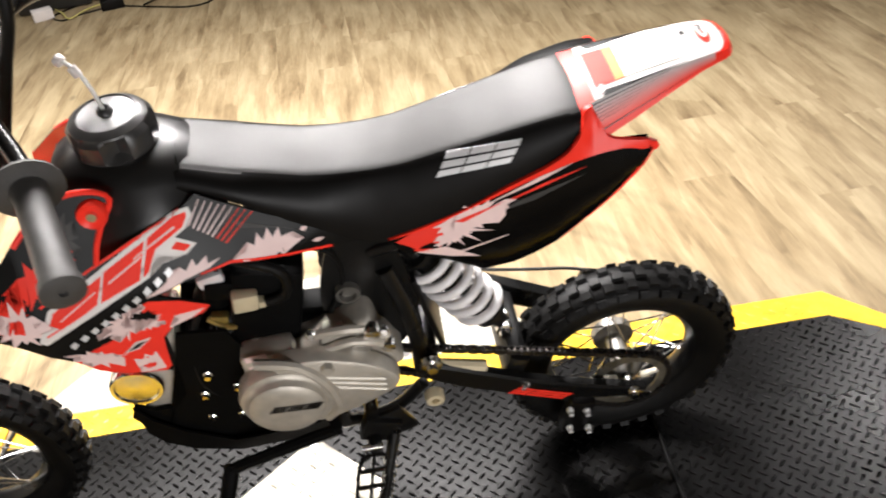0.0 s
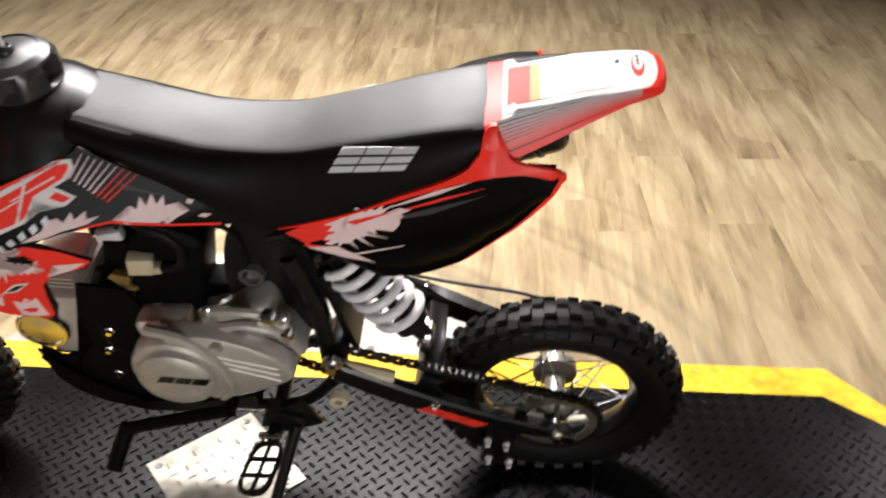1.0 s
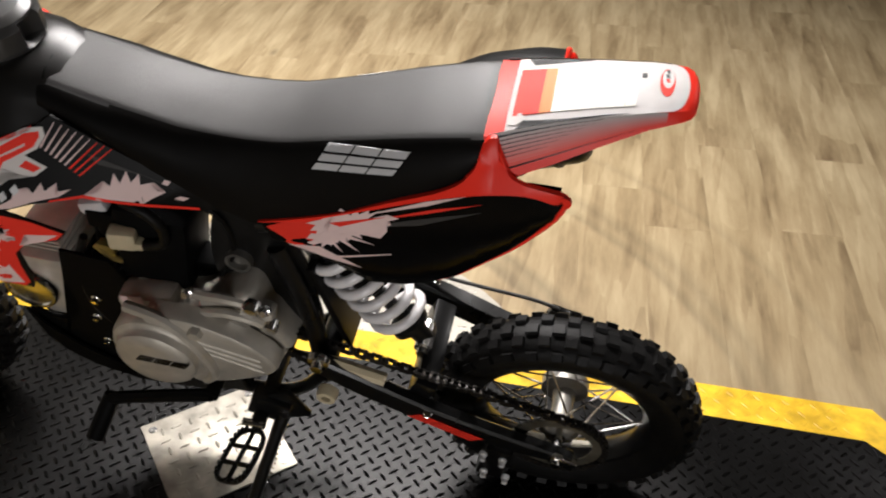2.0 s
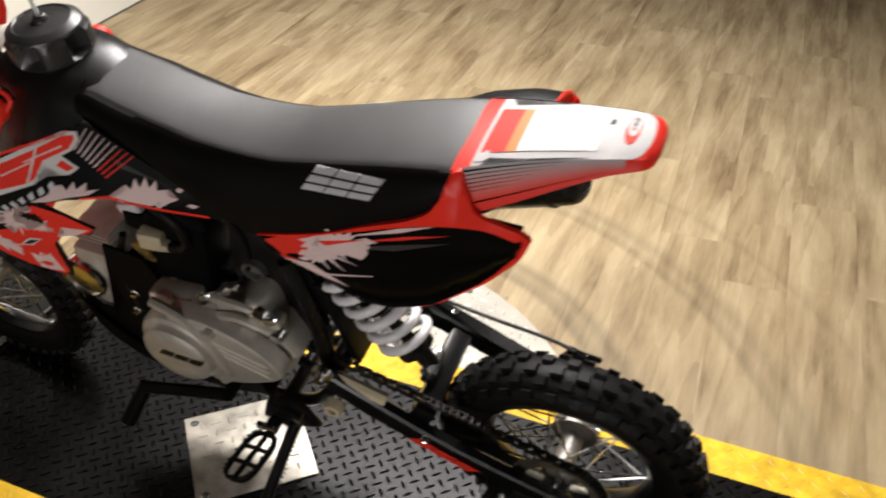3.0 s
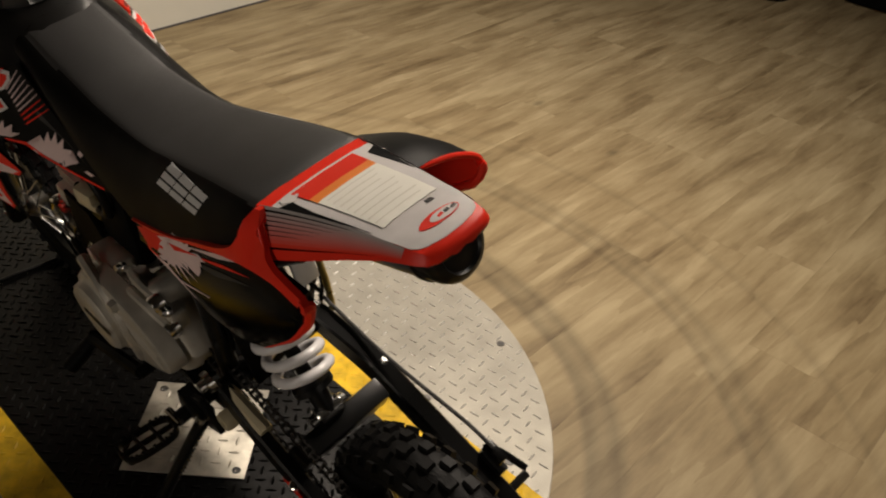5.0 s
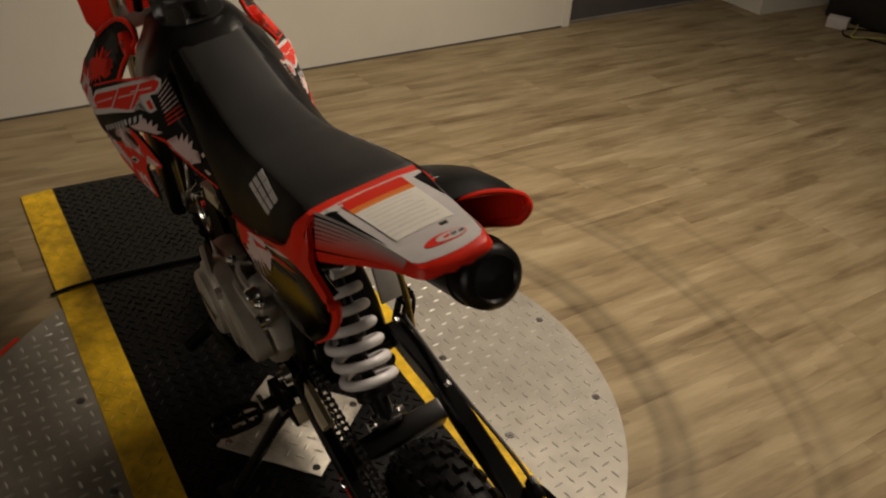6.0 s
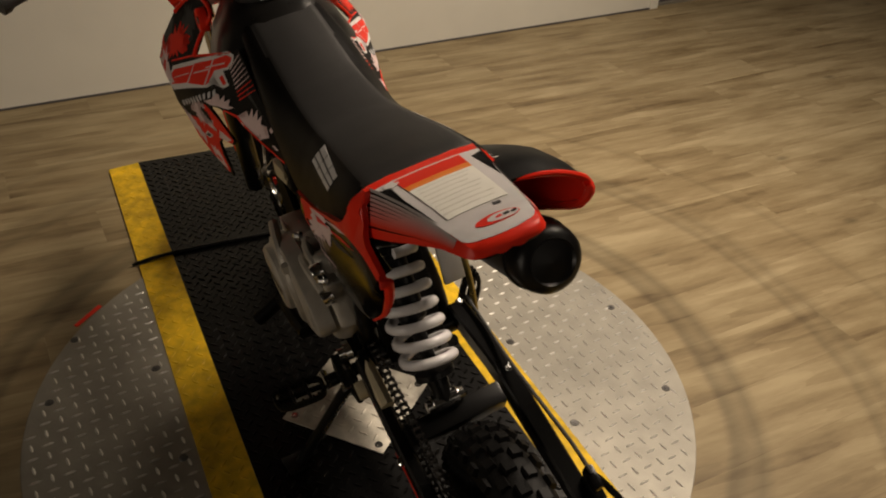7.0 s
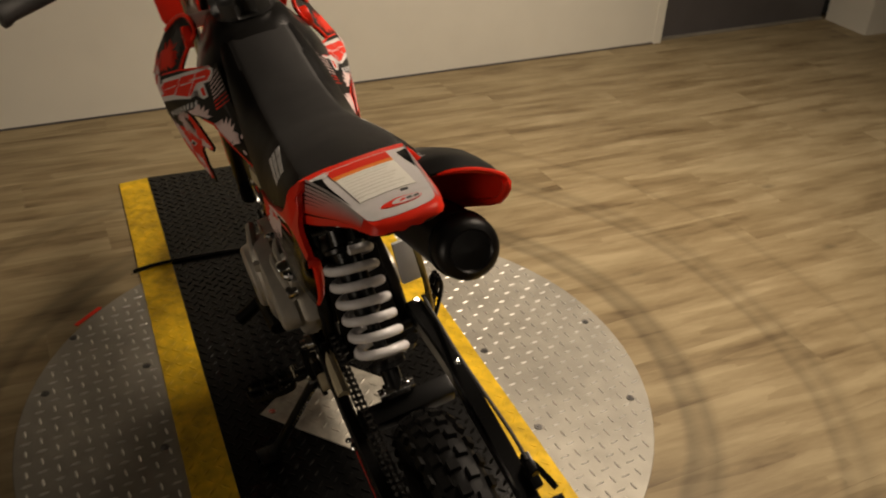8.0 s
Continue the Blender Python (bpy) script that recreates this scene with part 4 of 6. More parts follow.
def panel_y(x, z, sgn=-1):
    """Rear side panel: a shallow pillow; on the exhaust side it flares outwards to the rear."""
    if sgn > 0:
        rise = min(1, max(0, (z - 0.735) / 0.14))
        return 0.105 + 0.08 * rise * (0.5 + 0.5 * min(1, max(0, (x + 0.38) / 0.36)))
    up = float(np.interp(x, [p[0] for p in PANEL_UP], [p[1] for p in PANEL_UP]))
    low = float(np.interp(x, [p[0] for p in PANEL_LOW[::-1]], [p[1] for p in PANEL_LOW[::-1]]))
    q = min(1, max(0, (z - low) / max(0.02, up - low)))
    return -(0.103 + 0.011 * math.sin(math.pi * q ** 0.8))


PANEL_UP = [(-0.385, 0.778), (-0.323, 0.799), (-0.276, 0.816), (-0.186, 0.856), (-0.10, 0.887), (-0.03, 0.898), (0.012, 0.896)]
PANEL_LOW = [(0.018, 0.888), (0.006, 0.856), (-0.018, 0.822), (-0.044, 0.790), (-0.085, 0.750), (-0.119, 0.718), (-0.155, 0.698), (-0.19, 0.684), (-0.24, 0.679), (-0.29, 0.710), (-0.345, 0.738)]


def fitted(points, sgn):
    """The outline on the exhaust side ends a little sooner and lower."""
    if sgn > 0 and points is PANEL_LOW:
        return [(-0.002, 0.877), (-0.010, 0.857), (-0.045, 0.838), (-0.09, 0.815), (-0.15, 0.780), (-0.19, 0.750), (-0.24, 0.720), (-0.29, 0.722), (-0.345, 0.738)]
    return points if sgn < 0 else [(x - 0.022 * max(0, (x + 0.3) / 0.3), z - 0.010 * max(0, (x + 0.3) / 0.3)) for x, z in points]


def side_panel(sgn):
    f = lambda x, z: panel_y(x, z, sgn)  # noqa: E731
    up = fitted(PANEL_UP, sgn)
    ob = part("rear_side_panel", sheet(up + fitted(PANEL_LOW, sgn), f, 0.004, 0.02, sgn), M_GLOSS, BIKE, "gloss black rear side panel with a red edge and splatter decals")
    if sgn > 0:
        ob.data.materials.append(M_RED)
        for face in ob.data.polygons:
            face.material_index = 1 if face.normal.y < -0.3 else 0
    # flange that closes the panel on top, towards the seat
    bm = bmesh.new()
    rings = []
    for k in range(19):
        x = -0.323 + (up[-1][0] + 0.323) * k / 18
        z = float(np.interp(x, [p[0] for p in up], [p[1] for p in up]))
        y = panel_y(x, z, sgn)
        if sgn < 0:
            w = float(np.interp(x, [-0.13, -0.05], [0.055, 0.012]))
            prof = [(y, z), (y + 0.4 * w, z + 0.0045), (y + w, z + 0.006)]
        else:
            ridge = max(z + 0.002, float(np.interp(x, [-0.32, -0.166, -0.098, -0.053, -0.010], [0.80, 0.893, 0.921, 0.934, 0.934])))
            d = ridge - z
            prof = [(y, z), (y - 0.008, z + d * 0.22), (y - 0.024, z + d * 0.50), (y - 0.046, z + d * 0.78), (y - 0.072, z + d * 0.94), (y - 0.105, ridge)]
        rings.append([V(x, a, b) for a, b in prof] + [V(x, a - sgn * 0.002, b - 0.004) for a, b in prof[::-1]])
    ring_loft(bm, rings)
    flange = part("top_flange", bm, M_GLOSS if sgn < 0 else M_SHROUD, ob)
    flange.data.materials.append(M_RED)
    for face in flange.data.polygons:
        face.material_index = 1 if sgn > 0 and face.normal.z < -0.1 else 0
    tip = (up[-1][0] + 0.006, up[-1][1] - 0.003)
    if sgn > 0:
        bm = bmesh.new()
        x, z = up[-1]
        y = panel_y(x, z, sgn)
        tube(bm, [(x, y + 0.001, z - 0.008), (x + 0.002, y - 0.006, z + 0.008), (x + 0.002, y - 0.024, z + 0.022), (x + 0.001, y - 0.046, z + 0.033), (x, y - 0.072, z + 0.041), (x - 0.004, y - 0.102, z + 0.045)], [0.0065, 0.005, 0.004, 0.004, 0.004, 0.003], 8)
        part("red_lip", bm, M_RED, ob)
        for k in range(4):
            bm = bmesh.new()
            x = -0.128 + k * 0.016
            zz = float(np.interp(x, [p[0] for p in up], [p[1] for p in up]))
            yy = panel_y(x, zz, sgn)
            rid = float(np.interp(x, [-0.166, -0.098, -0.053, -0.010], [0.893, 0.921, 0.934, 0.934]))
            tube(bm, [(x, yy - 0.100, rid + 0.0006), (x + 0.012, yy - 0.072, zz + (rid - zz) * 0.94 + 0.0015), (x + 0.026, yy - 0.048, zz + (rid - zz) * 0.80 + 0.002)], 0.0018, 6, flat=0.5)
            part("decal", bm, M_TAILGREY, ob)
    bm = bmesh.new()
    rear = [tip] + fitted(PANEL_LOW, sgn)[:9]
    tube(bm, [(x, panel_y(x, z, sgn) - sgn * 0.004, z) for x, z in rear], [0.008, 0.007, 0.006, 0.005, 0.0042, 0.0036, 0.003, 0.0025, 0.002, 0.0015] if sgn < 0 else [0.007, 0.006, 0.005, 0.005, 0.004, 0.003, 0.002], 8)
    part("red_edge", bm, M_RED, ob, "red moulded rear edge")
    if sgn < 0:
        web = [(-0.385, 0.782), (-0.323, 0.800), (-0.26, 0.823), (-0.20, 0.853), (-0.14, 0.880), (-0.105, 0.903), (-0.091, 0.922), (-0.083, 0.948), (-0.069, 0.955), (-0.063, 0.936), (-0.056, 0.921), (-0.045, 0.912), (-0.030, 0.908), (-0.005, 0.904), (0.020, 0.899), (0.012, 0.887), (-0.03, 0.896), (-0.09, 0.886), (-0.15, 0.866), (-0.234, 0.831), (-0.323, 0.795)]

        def web_y(x, z):
            base = float(np.interp(x, [p[0] for p in PANEL_UP], [p[1] for p in PANEL_UP]))
            q = min(1, max(0, (z - base) / 0.03))
            return -(0.108 + (abs(seat_side(min(x, -0.072), z)) + 0.009 - 0.108) * q)
        part("red_web", sheet(smooth_outline(web, 3), web_y, 0.007, 0.02, -1), M_RED, ob, "red moulding between seat, tail and side panel")

    def lift(h):
        return lambda x, z: panel_y(x, z, sgn) + sgn * h
    for mat, poly, h in (
        (M_REDDECAL, [(-0.374, 0.775), (-0.323, 0.798), (-0.275, 0.815), (-0.285, 0.79), (-0.30, 0.765), (-0.315, 0.748), (-0.345, 0.755)], 0.0007),
        (M_PINK, splash(-0.255, 0.800, 0.042, 0.017, 13, 21, 0.45), 0.0011),
        (M_PINK, [(-0.345, 0.752), (-0.30, 0.757), (-0.245, 0.722), (-0.292, 0.731)], 0.0009),
        (M_PINK, splash(-0.285, 0.775, 0.022, 0.010, 9, 27, 0.4), 0.0013),
        (M_PINK, [(-0.235, 0.822), (-0.15, 0.862), (-0.10, 0.880), (-0.15, 0.855)], 0.0009),
        (M_REDDECAL, [(-0.245, 0.808), (-0.14, 0.852), (-0.08, 0.872), (-0.15, 0.843)], 0.0009),
        (M_GREY, [(-0.25, 0.798), (-0.16, 0.832), (-0.08, 0.860), (-0.16, 0.822)], 0.0009),
        (M_PINK, [(-0.29, 0.738), (-0.20, 0.762), (-0.20, 0.7605), (-0.285, 0.735)], 0.0009),
        (M_PINK, [(-0.262, 0.786), (-0.222, 0.775), (-0.262, 0.780)], 0.0014),
        (M_PINK, [(-0.270, 0.782), (-0.244, 0.757), (-0.276, 0.777)], 0.0014),
        (M_PINK, [(-0.250, 0.792), (-0.212, 0.794), (-0.250, 0.788)], 0.0014),
        (M_PINK, [(-0.281, 0.776), (-0.268, 0.752), (-0.288, 0.773)], 0.0014),
        (M_REDDECAL, [(-0.282, 0.800), (-0.205, 0.826), (-0.268, 0.797)], 0.0015),
    ):
        part("decal", sheet(poly, lift(h), 0.0004, 0.03, sgn), mat, ob)


side_panel(-1)
side_panel(1)


def tail():
    """Rear fender: a flat-topped tongue with sloping sides and a red edge, and the red band under the seat."""
    bm = bmesh.new()
    rings = []
    # x, top z, half width on top, bottom z, half width below
    rows = ((-0.085, 0.952, 0.072, 0.890, 0.098), (-0.05, 0.962, 0.066, 0.905, 0.090), (0.0, 0.974, 0.058, 0.927, 0.079), (0.05, 0.984, 0.051, 0.952, 0.068), (0.10, 0.992, 0.045, 0.974, 0.056), (0.122, 0.994, 0.0425, 0.979, 0.050), (0.136, 0.995, 0.0395, 0.982, 0.046), (0.144, 0.994, 0.035, 0.983, 0.041), (0.149, 0.992, 0.027, 0.984, 0.033), (0.1515, 0.990, 0.014, 0.985, 0.018))
    for x, top, hw, bot, hb in rows:
        half = [(0, top + 0.002), (hw * 0.6, top + 0.001), (hw, top - 0.002), ((hw + hb) / 2, (top + bot) / 2), (hb, bot), (hb - 0.006, bot - 0.003), (hw - 0.006, top - 0.008), (0, top - 0.005)]
        rings.append([V(x, -y, z) for y, z in half] + [V(x, y, z) for y, z in half[-2:0:-1]])
    ring_loft(bm, rings)
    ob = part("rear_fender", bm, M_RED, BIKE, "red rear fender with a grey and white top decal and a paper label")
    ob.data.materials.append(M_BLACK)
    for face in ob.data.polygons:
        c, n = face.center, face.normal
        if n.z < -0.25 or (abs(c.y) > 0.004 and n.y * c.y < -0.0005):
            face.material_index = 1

    def top_z(x, y):
        top, hw = (float(np.interp(x, [r[0] for r in rows], [r[i] for r in rows])) for i in (1, 2))
        return top + float(np.interp(abs(y) / hw, [0, 0.6, 1, 1.2], [0.002, 0.001, -0.002, -0.004]))

    def quad(name, mat, pts, h, label=""):
        """A thin decal that follows the crowned top."""
        bm = bmesh.new()
        face = bm.faces.new([bm.verts.new((x, y, 0)) for x, y in pts])
        bmesh.ops.triangulate(bm, faces=[face])
        for axis, cuts in ((V(1, 0, 0), [r[0] for r in rows]), (V(0, 1, 0), [0.0084 * k for k in range(-8, 9)])):
            for c in cuts:
                bmesh.ops.bisect_plane(bm, geom=bm.verts[:] + bm.edges[:] + bm.faces[:], plane_co=axis * c, plane_no=axis)
        for v in bm.verts:
            v.co.z = top_z(v.co.x, v.co.y) + h
        ret = bmesh.ops.extrude_face_region(bm, geom=bm.faces[:])
        for g in ret["geom"]:
            if isinstance(g, bmesh.types.BMVert):
                g.co.z += 0.0005
        return part(name, bm, mat, ob, label)

    def rim_y(x):
        return float(np.interp(x, [r[0] for r in rows], [r[2] for r in rows]))
    xs = [-0.062, -0.02, 0.02, 0.06, 0.085, 0.10]
    ends = [(0.104 + 0.036 * math.cos(a) ** 0.45, 0.043 * math.sin(a)) for a in [radians(d) for d in range(75, -76, -15)]]
    quad("decal", M_TAILGREY, [(x, -rim_y(x) - 0.0005) for x in xs] + ends[::-1] + [(x, rim_y(x) + 0.0005) for x in xs[::-1]], 0.0002, "silver grey top decal")
    quad("decal", M_SHROUD, [(-0.050, -0.0655), (0.0, -0.0572), (0.075, -0.0465), (0.0, -0.0535), (-0.042, -0.0530)], 0.0007)
    quad("decal", M_SHROUD, [(-0.050, 0.0655), (0.0, 0.0572), (0.03, 0.0525), (0.0, 0.0510), (-0.042, 0.0500)], 0.0007)
    quad("paper_label", M_PAPER, [(-0.012, -0.042), (0.082, -0.0362), (0.082, 0.034), (-0.012, 0.037)], 0.0012, "pale paper warning label with lines of print")
    quad("label_stripe", M_ORANGE, [(-0.026, -0.043), (-0.012, -0.042), (-0.012, 0.037), (-0.026, 0.038)], 0.0012)
    quad("label_stripe", M_REDDECAL, [(-0.056, -0.0452), (-0.026, -0.043), (-0.026, 0.038), (-0.056, 0.040)], 0.0012)
    quad("label_mark", M_WHITE, [(-0.060, -0.058), (-0.050, -0.060), (-0.040, -0.051), (-0.046, -0.041), (-0.060, -0.043)], 0.0012)
    for k in range(8):
        x = -0.005 + k * 0.0106
        w = 0.028 - (k % 3) * 0.005
        quad("print_line", M_PRINT, [(x, -0.036), (x + 0.0015, -0.036), (x + 0.0015, w), (x, w)], 0.0014)
    quad("print_block", M_GREY, [(0.086, 0.012), (0.092, 0.012), (0.092, 0.021), (0.086, 0.021)], 0.0007)
    for name, mat, cx, cy, rx, ry, h in (("emblem", M_REDDECAL, 0.115, 0.004, 0.0085, 0.025, 0.0010), ("emblem_mark", M_TAILGREY, 0.1155, 0.010, 0.0065, 0.0175, 0.0014)):
        quad(name, mat, [(cx + rx * math.cos(a), cy + ry * math.sin(a)) for a in [2 * math.pi * k / 24 for k in range(24)]], h)
    for k in range(3):
        y = 0.002 + k * 0.0085
        quad("emblem_mark", M_GREY if k else M_REDDECAL, [(0.1145 - 0.001 * (k % 2), y), (0.1125, y + 0.0065), (0.1165, y + 0.007), (0.1175, y)], 0.0018)
    # side print: grey fading to rose in fine bands, with thin dark lines that start at the seat
    bands = [(-0.03 + 0.076 * k, -0.03 + 0.076 * (k + 1), M_FADE[k]) for k in range(10)]
    lines = ((0.03, 0.075, 0.05), (0.13, 0.15, 0.04), (0.22, 0.24, 0.03), (0.31, 0.328, 0.015), (0.40, 0.416, 0.005), (0.49, 0.505, -0.01), (0.735, 0.775, 0.09))

    def edge(x, q, sgn, h):
        r = [float(np.interp(x, [q2[0] for q2 in rows], [q2[i] for q2 in rows])) for i in range(1, 5)]
        return V(x, sgn * (r[1] + (r[3] - r[1]) * q + h), r[0] - 0.002 + (r[2] - r[0] + 0.002) * q + 0.0004)
    for sgn in (-1, 1):
        for s0, s1, mat, x1, h in [(a, b, m, 0.118, 0.0012) for a, b, m in bands] + [(a, b, M_GLOSS, x, 0.0019) for a, b, x in lines]:
            bm = bmesh.new()
            xx = [float(x) for x in np.linspace(-0.078, x1, 9)]
            a = [bm.verts.new(edge(x, s0, sgn, h)) for x in xx]
            b = [bm.verts.new(edge(x, s1 - (s1 - s0) * (0.8 * k / 8 if mat is M_GLOSS else 0), sgn, h)) for k, x in enumerate(xx)]
            for i in range(8):
                bm.faces.new((a[i], a[i + 1], b[i + 1], b[i]))
            part("side_stripe", bm, mat, ob)
    # red band below the seat, exhaust side
    bm = bmesh.new()
    pts = [(-0.378, 0.772), (-0.33, 0.787), (-0.26, 0.813), (-0.20, 0.842), (-0.14, 0.868), (-0.09, 0.893), (-0.068, 0.925), (-0.066, 0.950)]
    tube(bm, [(x, seat_side(max(min(x, -0.07), -0.65), z, 1), z) for x, z in pts], [0.003, 0.004, 0.005, 0.007, 0.012, 0.016, 0.011, 0.006], 8)
    part("seat_band", bm, M_RED, ob, "red band under the seat")
    bm = bmesh.new()
    box(bm, (-0.071, 0, 0.947), (0.012, 0.13, 0.014), bevel=0.004)
    part("seat_stop", bm, M_RED, ob)


tail()


def muffler():
    a, b = V(-0.42, 0.110, 0.66), V(0.030, 0.104, 0.823)
    ax = (b - a).normalized()
    L = (b - a).length
    bm = bmesh.new()
    lathe(bm, [(0.018, 0), (0.022, 0.02), (0.030, 0.08), (0.044, 0.16), (0.047, 0.18), (0.047, L - 0.05), (0.049, L - 0.048), (0.049, L - 0.042), (0.046, L - 0.040), (0.046, L - 0.018), (0.044, L - 0.008), (0.038, L - 0.001), (0.031, L + 0.002), (0.028, L - 0.002), (0.018, L - 0.001), (0.010, L + 0.001), (0, L + 0.002)], a, ax, 36)
    ob = part("muffler", bm, M_PIPE, BIKE, "satin black round exhaust muffler")
    bm = bmesh.new()
    tube(bm, [(-0.88, 0.0, 0.34), (-0.92, 0.05, 0.36), (-0.86, 0.11, 0.42), (-0.70, 0.13, 0.50), (-0.55, 0.12, 0.58), (-0.41, 0.105, 0.663)], 0.016, 12)
    part("exhaust_pipe", bm, M_CHROME, ob, "bent steel exhaust pipe")
    bm = bmesh.new()
    box(bm, (-0.22, 0.075, 0.735), (0.05, 0.006, 0.05), (0, 20, 0), 0.002)
    part("bracket", bm, M_FRAME, ob)


muffler()


def shock():
    top, bot = V(-0.362, -0.004, 0.672), V(-0.194, -0.008, 0.412)
    ax = (bot - top).normalized()
    L = (bot - top).length
    bm = bmesh.new()
    lathe(bm, [(0, 0), (0.022, 0.0), (0.024, 0.03), (0.038, 0.034), (0.038, 0.042), (0.026, 0.045), (0.024, 0.16), (0.012, 0.17), (0.012, L - 0.06), (0.034, L - 0.055), (0.034, L - 0.045), (0.018, L - 0.04), (0.016, L), (0, L)], top, ax, 24)
    ob = part("rear_shock", bm, M_FRAME, BIKE, "rear shock absorber with a white coil spring")
    bm = bmesh.new()
    u = ax.cross(V(0, 1, 0)).normalized()
    w = V(0, 1, 0)
    turns, pts = 6.5, []
    for k in range(int(turns * 20) + 1):
        s = k / (turns * 20)
        a = 2 * math.pi * turns * s
        pts.append(top + ax * (0.044 + (L - 0.105) * s) + (u * math.cos(a) + w * math.sin(a)) * 0.042)
    tube(bm, pts, 0.0088, 10, smooth=False)
    part("coil_spring", bm, M_SPRING, ob, "white painted coil spring")
    bm = bmesh.new()
    lathe(bm, [(0, -0.034), (0.010, -0.034), (0.011, -0.024), (0.016, -0.022), (0.016, 0.022), (0.011, 0.024), (0.010, 0.034), (0, 0.034)], bot, (0, 1, 0), 14)
    part("shock_bolt", bm, M_CHROME, ob)


shock()


def swingarm():
    bm = bmesh.new()
    for sgn in (-1, 1):
        pts = [(-0.345, 0.092, 0.452), (-0.27, 0.104, 0.416), (-0.215, 0.112, 0.388), (-0.15, 0.117, 0.348), (-0.05, 0.126, 0.285), (0.075, 0.130, 0.236)] if sgn > 0 else [(-0.345, sgn * 0.098, 0.425), (-0.25, sgn * 0.10, 0.372), (-0.12, sgn * 0.098, 0.305), (0.0, sgn * 0.094, 0.258), (0.075, sgn * 0.092, 0.236)]
        rings = []
        for i, p in enumerate(spline(pts, 0.03)):
            h = float(np.interp(p.x, [-0.345, -0.28, -0.1, 0.03, 0.075], [0.022, 0.026, 0.024, 0.018, 0.010]))
            w = 0.012 if sgn < 0 else 0.017
            q = [(-w, -h + 0.005), (-w + 0.004, -h), (w - 0.004, -h), (w, -h + 0.005), (w, h - 0.005), (w - 0.004, h), (-w + 0.004, h), (-w, h - 0.005)]
            rings.append([p + V(a * 0 + b * 0.40, a, b * 0.9) for a, b in q])
        ring_loft(bm, rings)
    box(bm, (-0.185, 0, 0.372), (0.04, 0.18, 0.045), (0, 25, 0), 0.006)
    tube(bm, [(-0.345, -0.10, 0.425), (-0.345, 0.10, 0.425)], 0.019, 14, smooth=False)
    ob = part("swingarm", bm, M_FRAME, BIKE, "black painted steel swingarm")
    bm = bmesh.new()
    lathe(bm, [(0, -0.134), (0.009, -0.134), (0.010, -0.124), (0.018, -0.123), (0.019, -0.112), (0.010, -0.110)], (-0.344, 0, 0.464), (0, 1, 0), 14)
    part("pivot_nut", bm, M_CHROME, ob)
    bm = bmesh.new()
    tube(bm, [(-0.337, -0.095, 0.432), (-0.29, -0.095, 0.417), (-0.244, -0.095, 0.402)], 0.0125, 8, flat=0.9)
    part("chain_slider", bm, M_TAN, ob, "tan plastic chain slider")
    bm = bmesh.new()
    lathe(bm, [(0.008, -0.118), (0.016, -0.118), (0.018, -0.112), (0.018, -0.098), (0.008, -0.096), (0.008, -0.118)], (-0.345, -0.006, 0.356), (0, 1, 0), 18)
    part("chain_roller", bm, M_TAN, ob, "round tan chain roller")
    for poly in mark_bars(-0.208, 0.328, -0.098, 0.276, 0.020, 0.016):
        part("printed_mark", sheet(poly, lambda x, z: -0.1135 + 0.03 * max(0, x + 0.1), 0.0005, 0.03), M_REDDECAL, ob)
    bm = bmesh.new()
    tube(bm, [(-0.33, 0.112, 0.480), (-0.27, 0.116, 0.452), (-0.20, 0.120, 0.425), (-0.12, 0.128, 0.398), (-0.03, 0.136, 0.372), (0.02, 0.138, 0.352)], 0.0036, 8)
    part("brake_cable", bm, M_GRIP, ob, "thin grey brake cable")
    bm = bmesh.new()
    box(bm, (0.02, 0.140, 0.335), (0.04, 0.016, 0.028), (0, 20, 0), 0.004)
    tube(bm, [(0.0, 0.135, 0.335), (0.02, 0.15, 0.33), (0.06, 0.168, 0.300)], 0.006, 8)
    tube(bm, [(0.045, 0.13, 0.245), (0.045, 0.185, 0.245)], 0.008, 8, smooth=False)
    box(bm, (0.005, 0.148, 0.285), (0.05, 0.02, 0.03), (0, 30, 0), 0.004)
    part("brake_lever", bm, M_FRAME, ob)
    for x, z in ((-0.077, 0.214), (-0.042, 0.203), (-0.076, 0.150), (-0.036, 0.137)):
        bm = bmesh.new()
        lathe(bm, [(0, -0.116), (0.005, -0.116), (0.0055, -0.108), (0.0075, -0.106), (0.0075, -0.100)], (x, 0, z), (0, 1, 0), 8)
        part("chain_guide_bolt", bm, M_SILVER, ob)
    for x, y, z in ((-0.202, 0.118, 0.405), (-0.335, 0.098, 0.466), (-0.172, -0.112, 0.343)):
        bm = bmesh.new()
        lathe(bm, [(0, 0.007), (0.0055, 0.007), (0.0065, 0.004), (0.0085, 0.003), (0.0085, -0.012)], (x, y, z), (0.2, math.copysign(0.35, y), 0.9), 8)
        part("arm_bolt", bm, M_CHROME, ob)
    bm = bmesh.new()
    box(bm, (-0.058, -0.085, 0.178), (0.05, 0.034, 0.10), (0, 12, 0), 0.004)
    part("chain_guide", bm, M_BLACK, ob)
    bm = bmesh.new()
    box(bm, (0.062, -0.108, 0.241), (0.045, 0.006, 0.022), (0, 22, 0), 0.003)
    part("chain_adjuster", bm, M_CHROME, ob)


swingarm()


